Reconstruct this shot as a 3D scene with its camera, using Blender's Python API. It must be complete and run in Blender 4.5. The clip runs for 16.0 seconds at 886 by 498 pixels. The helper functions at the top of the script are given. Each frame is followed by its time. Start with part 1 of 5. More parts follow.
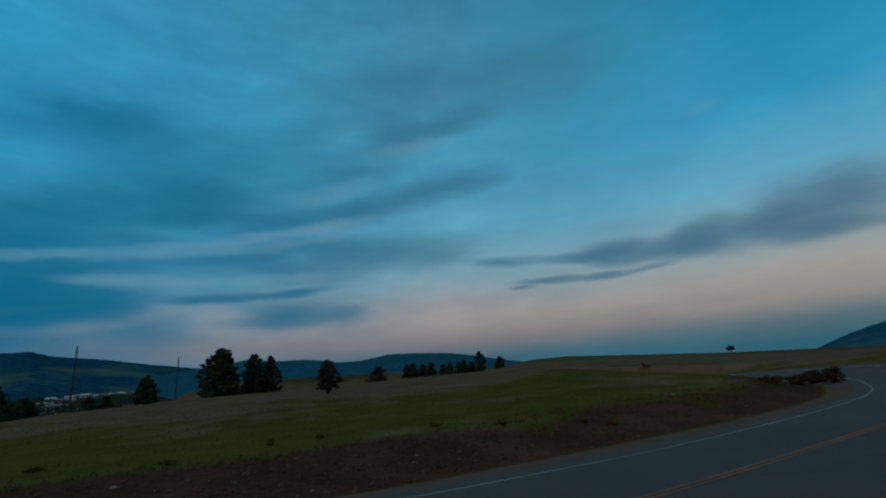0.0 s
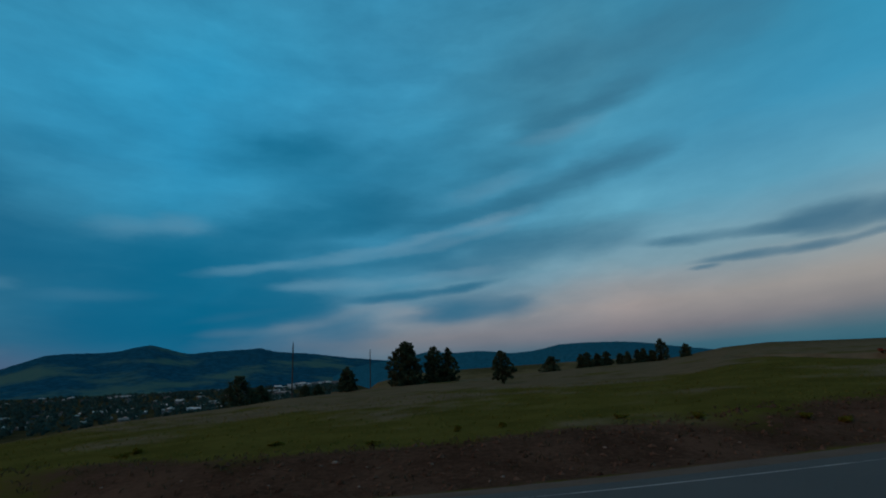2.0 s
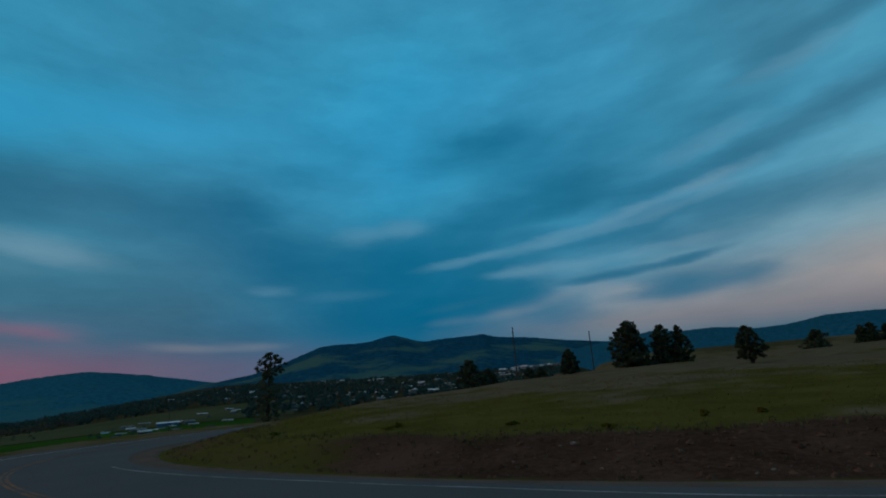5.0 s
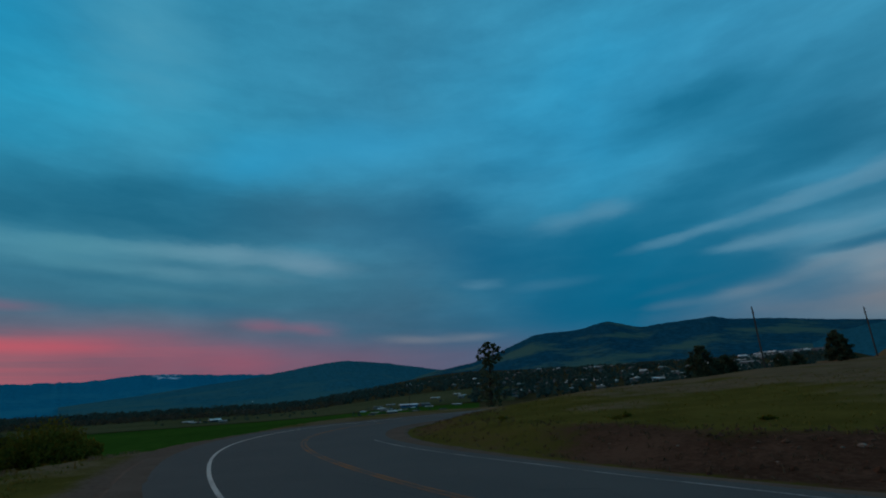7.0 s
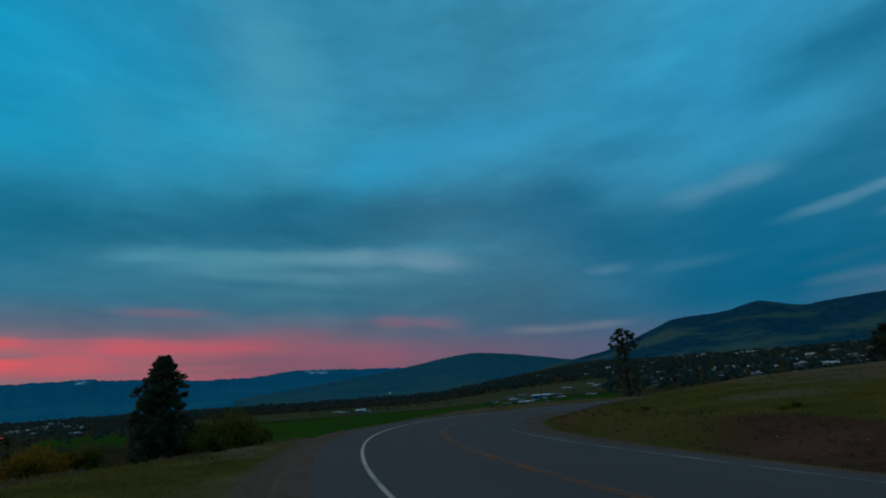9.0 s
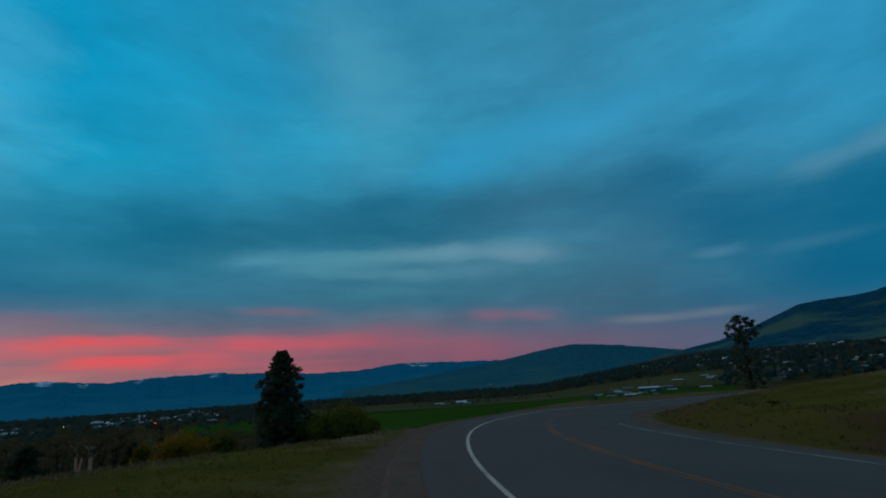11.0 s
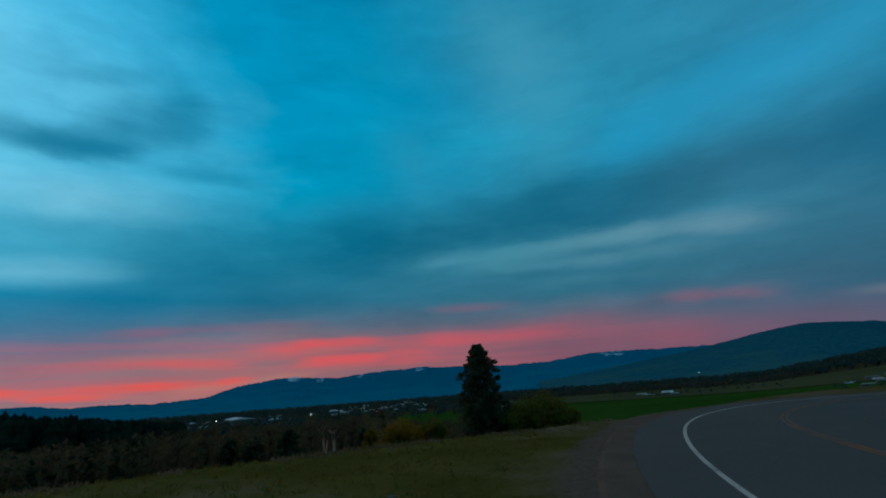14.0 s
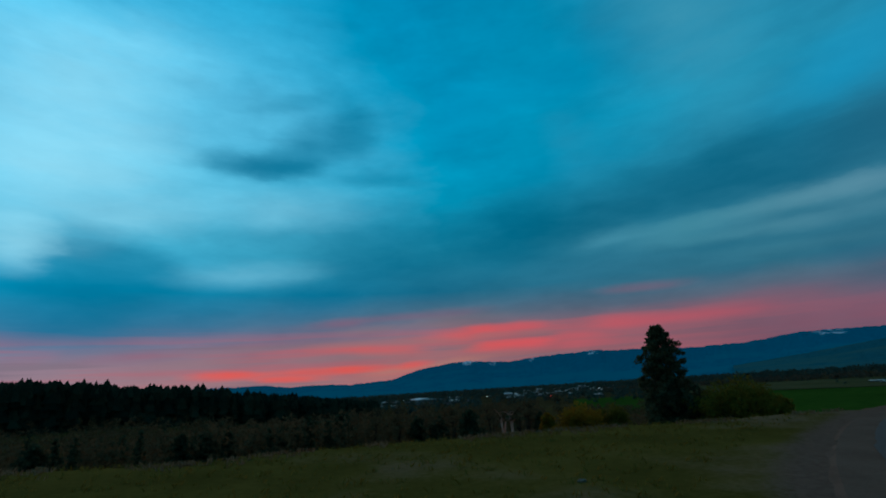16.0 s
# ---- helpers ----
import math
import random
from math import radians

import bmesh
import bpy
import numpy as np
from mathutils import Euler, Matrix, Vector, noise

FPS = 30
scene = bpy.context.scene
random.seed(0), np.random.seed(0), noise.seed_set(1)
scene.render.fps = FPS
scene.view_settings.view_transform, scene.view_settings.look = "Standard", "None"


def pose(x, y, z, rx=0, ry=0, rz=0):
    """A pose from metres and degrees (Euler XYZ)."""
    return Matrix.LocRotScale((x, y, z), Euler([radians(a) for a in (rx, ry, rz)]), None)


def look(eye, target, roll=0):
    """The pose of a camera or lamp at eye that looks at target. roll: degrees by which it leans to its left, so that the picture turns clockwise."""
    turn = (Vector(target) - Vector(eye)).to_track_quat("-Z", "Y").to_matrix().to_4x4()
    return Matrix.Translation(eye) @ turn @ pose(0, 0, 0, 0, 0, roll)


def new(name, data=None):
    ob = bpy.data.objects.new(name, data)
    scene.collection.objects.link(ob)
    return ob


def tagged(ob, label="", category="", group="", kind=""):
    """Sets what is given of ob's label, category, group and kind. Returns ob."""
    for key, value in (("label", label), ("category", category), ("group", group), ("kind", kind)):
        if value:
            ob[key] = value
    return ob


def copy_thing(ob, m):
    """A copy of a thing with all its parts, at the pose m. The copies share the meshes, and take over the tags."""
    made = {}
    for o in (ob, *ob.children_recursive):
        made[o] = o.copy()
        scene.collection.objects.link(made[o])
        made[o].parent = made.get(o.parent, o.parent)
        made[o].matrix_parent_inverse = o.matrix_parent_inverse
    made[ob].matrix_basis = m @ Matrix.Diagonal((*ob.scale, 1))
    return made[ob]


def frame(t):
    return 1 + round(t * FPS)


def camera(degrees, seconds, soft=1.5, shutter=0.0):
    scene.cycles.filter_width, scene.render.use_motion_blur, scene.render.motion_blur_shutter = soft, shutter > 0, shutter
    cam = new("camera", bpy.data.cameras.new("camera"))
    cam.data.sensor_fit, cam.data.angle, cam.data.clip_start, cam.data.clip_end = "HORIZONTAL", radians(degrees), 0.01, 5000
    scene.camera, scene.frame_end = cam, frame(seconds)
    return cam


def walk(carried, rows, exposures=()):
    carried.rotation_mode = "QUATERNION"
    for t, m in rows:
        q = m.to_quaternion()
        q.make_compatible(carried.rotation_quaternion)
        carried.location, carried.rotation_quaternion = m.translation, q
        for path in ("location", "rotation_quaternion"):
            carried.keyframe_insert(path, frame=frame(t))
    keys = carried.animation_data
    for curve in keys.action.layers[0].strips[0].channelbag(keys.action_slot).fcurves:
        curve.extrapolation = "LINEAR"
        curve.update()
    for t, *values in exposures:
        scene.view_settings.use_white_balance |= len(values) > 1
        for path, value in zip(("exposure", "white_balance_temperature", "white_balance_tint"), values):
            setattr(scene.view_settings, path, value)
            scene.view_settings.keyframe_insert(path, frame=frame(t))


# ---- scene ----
import functools

# ------------------------------------------------------------------ camera
EYE = 1.75
cam = camera(84.7, 16.0, soft=1.95)
TURNS = (
    (0.0, 106.06, 4.22, 1.21), (0.5, 106.35, 4.06, 5.24), (1.0, 106.42, 4.66, 10.16), (1.5, 106.59, 4.56, 15.76),
    (2.0, 106.37, 3.85, 20.79), (2.5, 106.33, 3.87, 24.53), (3.0, 106.58, 3.75, 28.98), (5.5, 106.28, 3.98, 51.57),
    (6.0, 106.60, 3.84, 58.01), (6.5, 106.44, 3.31, 62.92), (7.0, 106.26, 3.06, 70.01), (7.5, 106.28, 3.51, 73.31),
    (8.0, 106.05, 3.69, 77.61), (10.5, 106.30, 3.57, 92.74), (11.0, 106.00, 3.65, 95.97), (11.5, 106.07, 3.82, 100.11),
    (12.0, 106.17, 3.15, 106.84), (12.5, 106.59, 3.48, 110.42), (13.0, 106.82, 3.55, 113.03), (13.5, 106.72, 3.60, 115.48),
    (14.0, 106.51, 4.19, 117.80), (14.5, 106.31, 3.82, 122.91), (15.0, 106.56, 3.63, 127.68), (15.5, 106.23, 3.54, 131.72),
    (16.0, 106.02, 3.54, 137.20))
ARM = 0.45        # held before the body, which turns where it stands


def held(turn_deg):
    """Where the camera is when it looks that way; the origin is its place when it looks along the road."""
    a, b = radians(turn_deg), radians(85)
    return ARM * (math.sin(b) - math.sin(a)), ARM * (math.cos(a) - math.cos(b)), EYE


walk(cam, [(t, pose(*held(rz), rx, ry, rz)) for t, rx, ry, rz in TURNS],
     [(0.0, 0.0, 6500, 10), (8.0, 0.0, 6500, 10), (10.5, 0.0, 6500, 10), (13.0, -0.04, 6340, 5), (16.0, -0.12, 6060, 0)])


# ------------------------------------------------------------------ node helpers
def lin(r, g, b):
    """An 8-bit colour as linear light."""
    return tuple((c / 255 / 12.92 if c <= 10 else ((c / 255 + 0.055) / 1.055) ** 2.4) for c in (r, g, b)) + (1.0,)


class Nodes:
    def __init__(self, tree):
        self.t = tree
        tree.nodes.clear()

    def add(self, kind, **sets):
        n = self.t.nodes.new(kind)
        for k, v in sets.items():
            setattr(n, k, v)
        return n

    def put(self, socket, v):
        if isinstance(v, bpy.types.NodeSocket):
            self.t.links.new(v, socket)
        else:
            socket.default_value = v

    def math(self, op, a, b=0.0, c=0.0, clamp=False):
        n = self.add("ShaderNodeMath", operation=op, use_clamp=clamp)
        for s, v in zip(n.inputs, (a, b, c)):
            self.put(s, v)
        return n.outputs[0]

    def mix(self, f, a, b, blend="MIX"):
        n = self.add("ShaderNodeMix", data_type="RGBA", blend_type=blend)
        self.put(n.inputs[0], f), self.put(n.inputs[6], a), self.put(n.inputs[7], b)
        return n.outputs[2]

    def span(self, v, a, b, c=0.0, d=1.0, kind="SMOOTHSTEP"):
        n = self.add("ShaderNodeMapRange", interpolation_type=kind)
        for s, x in zip(n.inputs, (v, a, b, c, d)):
            self.put(s, x)
        return n.outputs[0]

    def ramp(self, v, stops):
        n = self.add("ShaderNodeValToRGB")
        e = n.color_ramp.elements
        while len(e) < len(stops):
            e.new(1.0)
        for el, (p, col) in zip(e, stops):
            el.position, el.color = p, col
        self.put(n.inputs[0], v)
        return n.outputs[0]

    def noise(self, vec, scale, detail=4.0, rough=0.55, dist=0.0, out=0):
        n = self.add("ShaderNodeTexNoise")
        self.put(n.inputs["Vector"], vec)
        n.inputs["Scale"].default_value, n.inputs["Detail"].default_value = scale, detail
        n.inputs["Roughness"].default_value, n.inputs["Distortion"].default_value = rough, dist
        return n.outputs[out]

    def moved(self, vec, loc=(0, 0, 0), rot=(0, 0, 0), scale=(1, 1, 1), kind="POINT"):
        n = self.add("ShaderNodeMapping", vector_type=kind)
        self.put(n.inputs[0], vec)
        n.inputs[1].default_value, n.inputs[2].default_value, n.inputs[3].default_value = loc, rot, scale
        return n.outputs[0]


# ------------------------------------------------------------------ dusk sky
world = bpy.data.worlds.new("dusk_sky")
scene.world = world
world.use_nodes = True
world.cycles.sampling_method, world.cycles.sample_map_resolution = "MANUAL", 512
W = Nodes(world.node_tree)
way = W.add("ShaderNodeTexCoord").outputs["Generated"]
split = W.add("ShaderNodeSeparateXYZ")
W.put(split.inputs[0], way)
# bearing to the left of north, in degrees, with its seam far behind the road; height above the horizon in degrees
turned = W.add("ShaderNodeSeparateXYZ")
W.put(turned.inputs[0], W.moved(way, rot=(0, 0, radians(-75))))
bearing = W.math("MULTIPLY_ADD", W.math("ARCTAN2", W.math("MULTIPLY", turned.outputs[0], -1.0), turned.outputs[1]), 57.29578, 75.0)
height = W.math("MULTIPLY", W.math("ARCSINE", split.outputs[2]), 57.29578)
both = W.add("ShaderNodeCombineXYZ")
W.put(both.inputs[0], bearing), W.put(both.inputs[1], height)
# ragged, wind-drawn edges, quieter near the horizon
def strayed(value, loc, scale, amount):
    n = W.noise(W.moved(both.outputs[0], loc=loc, scale=scale), 1.0, 5.0, 0.6)
    return W.math("ADD", value, W.math("MULTIPLY", W.math("SUBTRACT", n, 0.5), amount))


loose = W.span(height, 3.0, 22.0, 0.6, 2.8)
drawn_a = strayed(strayed(bearing, (0, 0, 0), (0.05, 0.16, 1), 5.0), (3, 8, 0), (0.16, 0.5, 1), 3.0)
drawn_h = strayed(strayed(height, (9, 2, 0), (0.05, 0.16, 1), loose), (5, 5, 0), (0.16, 0.5, 1), W.math("MULTIPLY", loose, 0.4))
pair = W.add("ShaderNodeCombineXYZ")
W.put(pair.inputs[0], drawn_a), W.put(pair.inputs[1], drawn_h)
place = pair.outputs[0]
flat_pair = W.add("ShaderNodeCombineXYZ")
W.put(flat_pair.inputs[0], drawn_a), W.put(flat_pair.inputs[1], strayed(height, (2, 6, 0), (0.10, 0.5, 1), 0.5))
level = flat_pair.outputs[0]
far_drift = strayed(bearing, (4, 1, 0), (0.035, 0.09, 1), 26.0)
high = W.math("DIVIDE", drawn_h, 60.0)


def sky_ramp(*stops):
    return W.ramp(high, [(h / 60.0, lin(*c)) for h, c in stops])


sky_sectors = (
    (-43, sky_ramp((0, (45, 90, 108)), (2, (50, 100, 116)), (4, (92, 114, 124)), (6, (148, 144, 140)), (8.5, (160, 156, 150)), (12, (136, 160, 168)), (18, (92, 158, 186)), (25, (50, 146, 186)), (34, (30, 130, 168)), (50, (22, 112, 150)))),
    (0, sky_ramp((0, (45, 90, 112)), (3, (58, 102, 120)), (5, (122, 120, 128)), (8, (150, 146, 146)), (12, (120, 152, 166)), (18, (90, 156, 182)), (25, (72, 148, 180)), (34, (68, 136, 164)), (50, (48, 122, 155)))),
    (25, sky_ramp((0, (50, 95, 120)), (3.5, (76, 108, 128)), (6, (118, 124, 134)), (8.5, (104, 132, 150)), (12, (76, 136, 164)), (17, (62, 136, 170)), (25, (52, 136, 172)), (34, (58, 143, 180)), (50, (50, 128, 164)))),
    (48, sky_ramp((0, (56, 98, 128)), (5, (26, 97, 131)), (8, (14, 100, 136)), (12, (30, 118, 154)), (17, (45, 129, 165)), (25, (46, 144, 186)), (34, (46, 146, 188)), (50, (60, 136, 168)))),
    (74, sky_ramp((0, (92, 88, 112)), (4, (92, 92, 116)), (7, (60, 102, 127)), (12, (58, 112, 138)), (18, (60, 126, 157)), (25, (52, 134, 170)), (34, (54, 135, 170)), (50, (52, 128, 160)))),
    (100, sky_ramp((0, (128, 82, 100)), (4, (126, 86, 103)), (6.5, (106, 96, 114)), (10, (56, 109, 131)), (15, (62, 123, 147)), (20, (56, 132, 162)), (28, (50, 146, 181)), (36, (51, 138, 172)), (50, (48, 136, 170)))),
    (137, sky_ramp((0, (190, 112, 108)), (3, (168, 106, 110)), (6, (148, 105, 116)), (8, (94, 108, 128)), (11, (48, 116, 146)), (16, (46, 132, 162)), (24, (24, 150, 190)), (34, (12, 146, 190)), (50, (8, 130, 176)))),
    (179, sky_ramp((0, (172, 135, 140)), (4, (150, 125, 142)), (7, (70, 122, 160)), (11, (38, 146, 188)), (16, (90, 188, 224)), (22, (134, 218, 250)), (32, (126, 216, 252)), (42, (74, 190, 236)), (55, (40, 150, 200)))),
    (226, sky_ramp((0, (150, 120, 135)), (4, (110, 130, 160)), (10, (60, 140, 180)), (22, (90, 180, 220)), (40, (60, 160, 205)), (55, (35, 140, 190)))))
sky = sky_sectors[0][1]
for (a, _), (b, colour) in zip(sky_sectors, sky_sectors[1:]):
    sky = W.mix(W.span(far_drift, float(a), float(b), kind="LINEAR"), sky, colour)

# long wisps of cloud: from one bearing and height to another, half-width in degrees, density
layers = {}


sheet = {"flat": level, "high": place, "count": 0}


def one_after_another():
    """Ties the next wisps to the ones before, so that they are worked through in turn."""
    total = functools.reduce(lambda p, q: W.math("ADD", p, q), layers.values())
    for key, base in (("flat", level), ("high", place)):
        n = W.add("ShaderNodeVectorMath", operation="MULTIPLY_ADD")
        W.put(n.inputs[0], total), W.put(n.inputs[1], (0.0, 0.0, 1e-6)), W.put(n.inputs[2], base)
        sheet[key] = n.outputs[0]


def streak(kind, wide_by, density, *ends):
    """A drawn-out wisp along the line through two or three points, thinning out towards its ends."""
    for (a1, h1), (a2, h2) in zip(ends, ends[1:]):
        half = 0.5 * math.hypot(a2 - a1, h2 - h1)
        at = W.moved(sheet["flat" if kind in ("red", "pink", "mauve") else "high"], ((a1 + a2) / 2, (h1 + h2) / 2, 0), (0, 0, math.atan2(h2 - h1, a2 - a1)), (half * 1.45 + wide_by, wide_by * 2.0, 1), "TEXTURE")
        far = W.add("ShaderNodeVectorMath", operation="LENGTH")
        W.put(far.inputs[0], at)
        d = W.span(far.outputs["Value"], 1.0, 0.0, 0.0, density)
        layers[kind] = W.math("ADD", layers[kind], d) if kind in layers else d
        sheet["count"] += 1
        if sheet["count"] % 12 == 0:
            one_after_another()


streak("shade", 2.26, 0.41, (-9.1, 35.1), (-22.1, 34.0))
streak("shade", 2.70, 0.47, (10.8, 32.5), (-10.6, 34.8))
streak("shade", 1.26, 0.74, (9.5, 28.1), (0.6, 29.6), (-7.8, 31.3))
streak("shade", 1.66, 0.47, (31.3, 24.7), (15.2, 29.3))
streak("shade", 1.49, 0.47, (45.6, 25.7), (36.5, 28.7))
streak("shade", 2.03, 0.47, (39.1, 25.5), (31.6, 28.0))
streak("shade", 1.42, 0.81, (44.4, 17.9), (36.0, 19.8), (23.6, 22.9))
streak("shade", 0.96, 0.88, (26.3, 18.4), (15.2, 19.9), (5.5, 21.7))
streak("shade", 1.04, 0.81, (6.2, 21.6), (-1.0, 23.3), (-8.4, 24.3))
streak("shade", 0.96, 0.74, (44.1, 15.5), (37.5, 16.6), (29.6, 16.8))
streak("pale", 0.38, 0.50, (43.9, 14.3), (35.5, 15.4), (27.4, 16.7))
streak("pale", 0.45, 0.45, (27.9, 16.6), (17.8, 18.4), (8.4, 20.4))
streak("shade", 0.95, 1.08, (43.7, 12.9), (38.1, 13.3), (31.9, 13.1))
streak("shade", 1.04, 0.81, (32.5, 14.4), (23.8, 14.6), (14.6, 13.9))
streak("shade", 1.58, 0.81, (15.2, 14.6), (9.9, 15.6), (3.7, 16.7))
streak("shade", 1.46, 0.54, (4.5, 14.9), (-3.9, 16.4))
streak("pale", 0.51, 0.50, (36.7, 12.9), (32.4, 12.7), (27.6, 12.3))
streak("shade", 1.46, 1.28, (43.3, 9.9), (38.6, 10.5), (32.7, 11.1))
streak("peach", 0.47, 0.45, (41.1, 7.6), (34.8, 8.3))
streak("shade", 0.37, 1.15, (29.7, 10.8), (21.9, 11.0), (13.3, 12.2))
streak("shade", 1.07, 1.08, (21.9, 8.7), (12.7, 9.8))
streak("shade", 0.58, 0.74, (13.3, 9.1), (9.4, 9.8))
streak("peach", 1.31, 0.60, (28.5, 9.5), (22.4, 8.2))
streak("peach", 2.22, 0.45, (8.8, 8.7), (-7.2, 8.8))
streak("shade", 1.33, 0.54, (35.7, 7.8), (28.4, 7.4))
streak("shade", 0.45, 1.32, (-3.7, 14.0), (-11.8, 13.6), (-20.0, 13.1))
streak("shade", 1.02, 1.81, (-16.9, 13.4), (-24.1, 12.7), (-29.8, 12.8))
streak("shade", 1.47, 1.81, (-27.1, 13.4), (-34.0, 13.2), (-39.8, 12.7))
streak("shade", 2.10, 1.24, (-35.2, 14.3), (-40.7, 14.3), (-44.3, 14.4))
streak("shade", 0.69, 0.91, (-38.3, 11.9), (-43.5, 11.5))
streak("shade", 0.32, 1.40, (-9.2, 11.4), (-15.9, 11.0), (-21.7, 10.8))
streak("shade", 0.19, 0.99, (-7.7, 10.7), (-10.7, 10.7))
streak("shade", 0.24, 0.99, (-21.5, 10.9), (-25.6, 11.2))
streak("pale", 0.75, 0.12, (-30.1, 26.7), (-32.9, 26.4))
streak("shade", 2.34, 0.40, (72.7, 19.9), (61.4, 19.5))
streak("shade", 2.76, 0.50, (61.1, 16.4), (40.5, 17.1))
streak("shade", 1.76, 0.55, (63.2, 13.0), (48.0, 12.7))
streak("shade", 1.97, 0.90, (57.9, 9.1), (47.9, 9.4), (37.9, 10.0))
streak("shade", 1.31, 0.50, (43.1, 13.2), (32.4, 13.7))
streak("pale", 0.80, 0.26, (57.0, 18.0), (51.9, 18.7), (47.0, 19.2))
streak("pale", 0.37, 0.18, (66.6, 11.8), (62.3, 11.8))
streak("pale", 0.53, 0.40, (39.2, 12.5), (27.1, 12.2))
streak("peach", 0.38, 0.42, (47.3, 7.4), (40.5, 7.8), (31.3, 8.7))
streak("peach", 0.46, 0.45, (40.5, 8.1), (34.0, 9.0), (28.6, 10.0))
streak("shade", 1.59, 0.55, (40.5, 19.3), (30.7, 20.2), (22.8, 20.9))
streak("shade", 0.92, 0.50, (34.1, 22.5), (24.1, 22.7))
streak("shade", 1.03, 0.45, (6.2, 22.8), (-4.5, 24.8))
streak("shade", 1.30, 0.40, (18.3, 29.3), (10.8, 30.7), (2.5, 31.2))
streak("shade", 1.10, 0.35, (8.3, 29.3), (-5.9, 30.2))
streak("pale", 0.57, 0.25, (8.6, 27.5), (-1.8, 28.2))
streak("pale", 0.63, 0.25, (19.2, 21.8), (7.9, 23.9))
streak("shade", 2.12, 0.85, (68.2, 15.8), (56.3, 15.4), (42.6, 14.6))
streak("shade", 1.87, 0.55, (79.6, 18.4), (63.0, 19.1))
streak("pale", 0.73, 0.22, (56.1, 18.4), (50.5, 18.5), (45.6, 18.7))
streak("pale", 0.39, 0.18, (66.6, 11.9), (62.1, 11.6))
streak("pale", 0.50, 0.35, (38.8, 12.6), (31.1, 12.3), (26.3, 12.5))
streak("shade", 1.83, 0.70, (60.5, 9.1), (49.9, 9.1))
streak("shade", 1.68, 0.60, (49.9, 8.8), (41.8, 9.6), (35.2, 10.2))
streak("peach", 0.36, 0.28, (77.6, 6.0), (71.6, 5.9), (63.7, 5.9))
streak("pale", 0.53, 0.25, (60.4, 10.9), (52.4, 11.4))
streak("shade", 1.15, 0.30, (67.0, 23.8), (55.8, 25.8))
streak("shade", 1.23, 0.35, (43.8, 28.2), (32.4, 28.0))
streak("shade", 0.82, 0.35, (29.7, 20.9), (19.7, 22.1))
streak("shade", 2.13, 0.45, (103.1, 21.8), (87.7, 20.8))
streak("shade", 1.51, 0.50, (104.6, 17.7), (86.4, 18.1))
streak("shade", 2.63, 0.95, (72.0, 15.7), (58.3, 13.8), (46.7, 13.3))
streak("shade", 2.18, 0.65, (62.8, 8.6), (48.4, 7.6))
streak("pale", 0.60, 0.50, (110.2, 15.7), (102.7, 15.8), (94.3, 15.5))
streak("pale", 0.78, 0.75, (99.2, 15.2), (90.4, 15.1), (79.7, 14.0))
streak("pale", 0.64, 0.45, (99.1, 13.4), (86.5, 13.1))
streak("shade", 0.37, 0.40, (105.4, 13.9), (94.3, 13.9))
streak("shade", 0.73, 0.40, (109.6, 9.5), (100.1, 9.9), (87.9, 9.0))
streak("pale", 0.39, 0.24, (68.0, 12.0), (62.1, 11.4))
streak("pale", 0.90, 0.30, (57.7, 17.6), (52.6, 18.2), (47.2, 19.0))
streak("peach", 0.32, 0.40, (75.2, 5.8), (69.0, 5.6), (62.9, 5.8))
streak("pink", 0.58, 0.28, (92.3, 8.0), (86.6, 7.8), (80.7, 7.3))
streak("pink", 1.63, 0.22, (96.5, 5.0), (78.9, 3.6))
streak("clear", 2.53, 0.30, (97.1, 23.3), (86.2, 27.5), (74.3, 30.0))
streak("clear", 1.87, 0.22, (77.5, 27.3), (62.4, 30.7))
streak("shade", 1.38, 0.60, (125.5, 16.7), (112.0, 17.9), (96.0, 18.4))
streak("shade", 2.11, 0.35, (101.5, 21.2), (76.5, 19.5))
streak("pale", 0.71, 0.60, (114.9, 14.4), (106.9, 15.1), (97.5, 15.6))
streak("pale", 0.60, 0.60, (98.2, 15.6), (89.3, 15.1), (81.2, 13.8))
streak("pale", 0.59, 0.50, (107.5, 13.9), (95.6, 12.8))
streak("shade", 0.52, 0.35, (110.6, 12.9), (90.9, 11.5))
streak("pink", 0.43, 0.30, (118.6, 9.5), (109.9, 9.3))
streak("pink", 0.58, 0.28, (91.8, 8.1), (87.2, 7.7), (82.0, 6.9))
streak("red", 0.36, 0.70, (134.5, 6.5), (130.2, 6.5), (124.9, 6.5))
streak("red", 0.40, 0.80, (134.2, 4.3), (129.5, 4.4), (123.7, 4.5))
streak("red", 0.72, 0.55, (119.9, 5.9), (112.8, 6.0), (103.0, 5.9))
streak("red", 0.33, 0.50, (124.3, 5.1), (119.3, 4.9))
streak("red", 1.27, 0.28, (104.3, 5.9), (96.6, 4.9), (88.8, 4.0))
streak("clear", 2.28, 0.33, (98.6, 23.9), (85.3, 27.7), (70.9, 28.8))
streak("veil", 4.62, 0.34, (110.7, 42.7), (105.3, 37.8), (99.8, 32.1))
streak("veil", 2.34, 0.30, (121.8, 28.3), (117.2, 23.0))
streak("shade", 2.38, 0.60, (132.3, 17.1), (117.7, 18.8), (103.6, 19.5))
streak("shade", 2.38, 0.85, (105.0, 19.3), (94.1, 19.8), (82.9, 20.4))
streak("shade", 2.18, 0.75, (84.6, 20.6), (74.3, 20.6), (66.1, 20.3))
streak("shade", 1.22, 0.40, (155.2, 9.7), (145.1, 10.3), (130.9, 11.5))
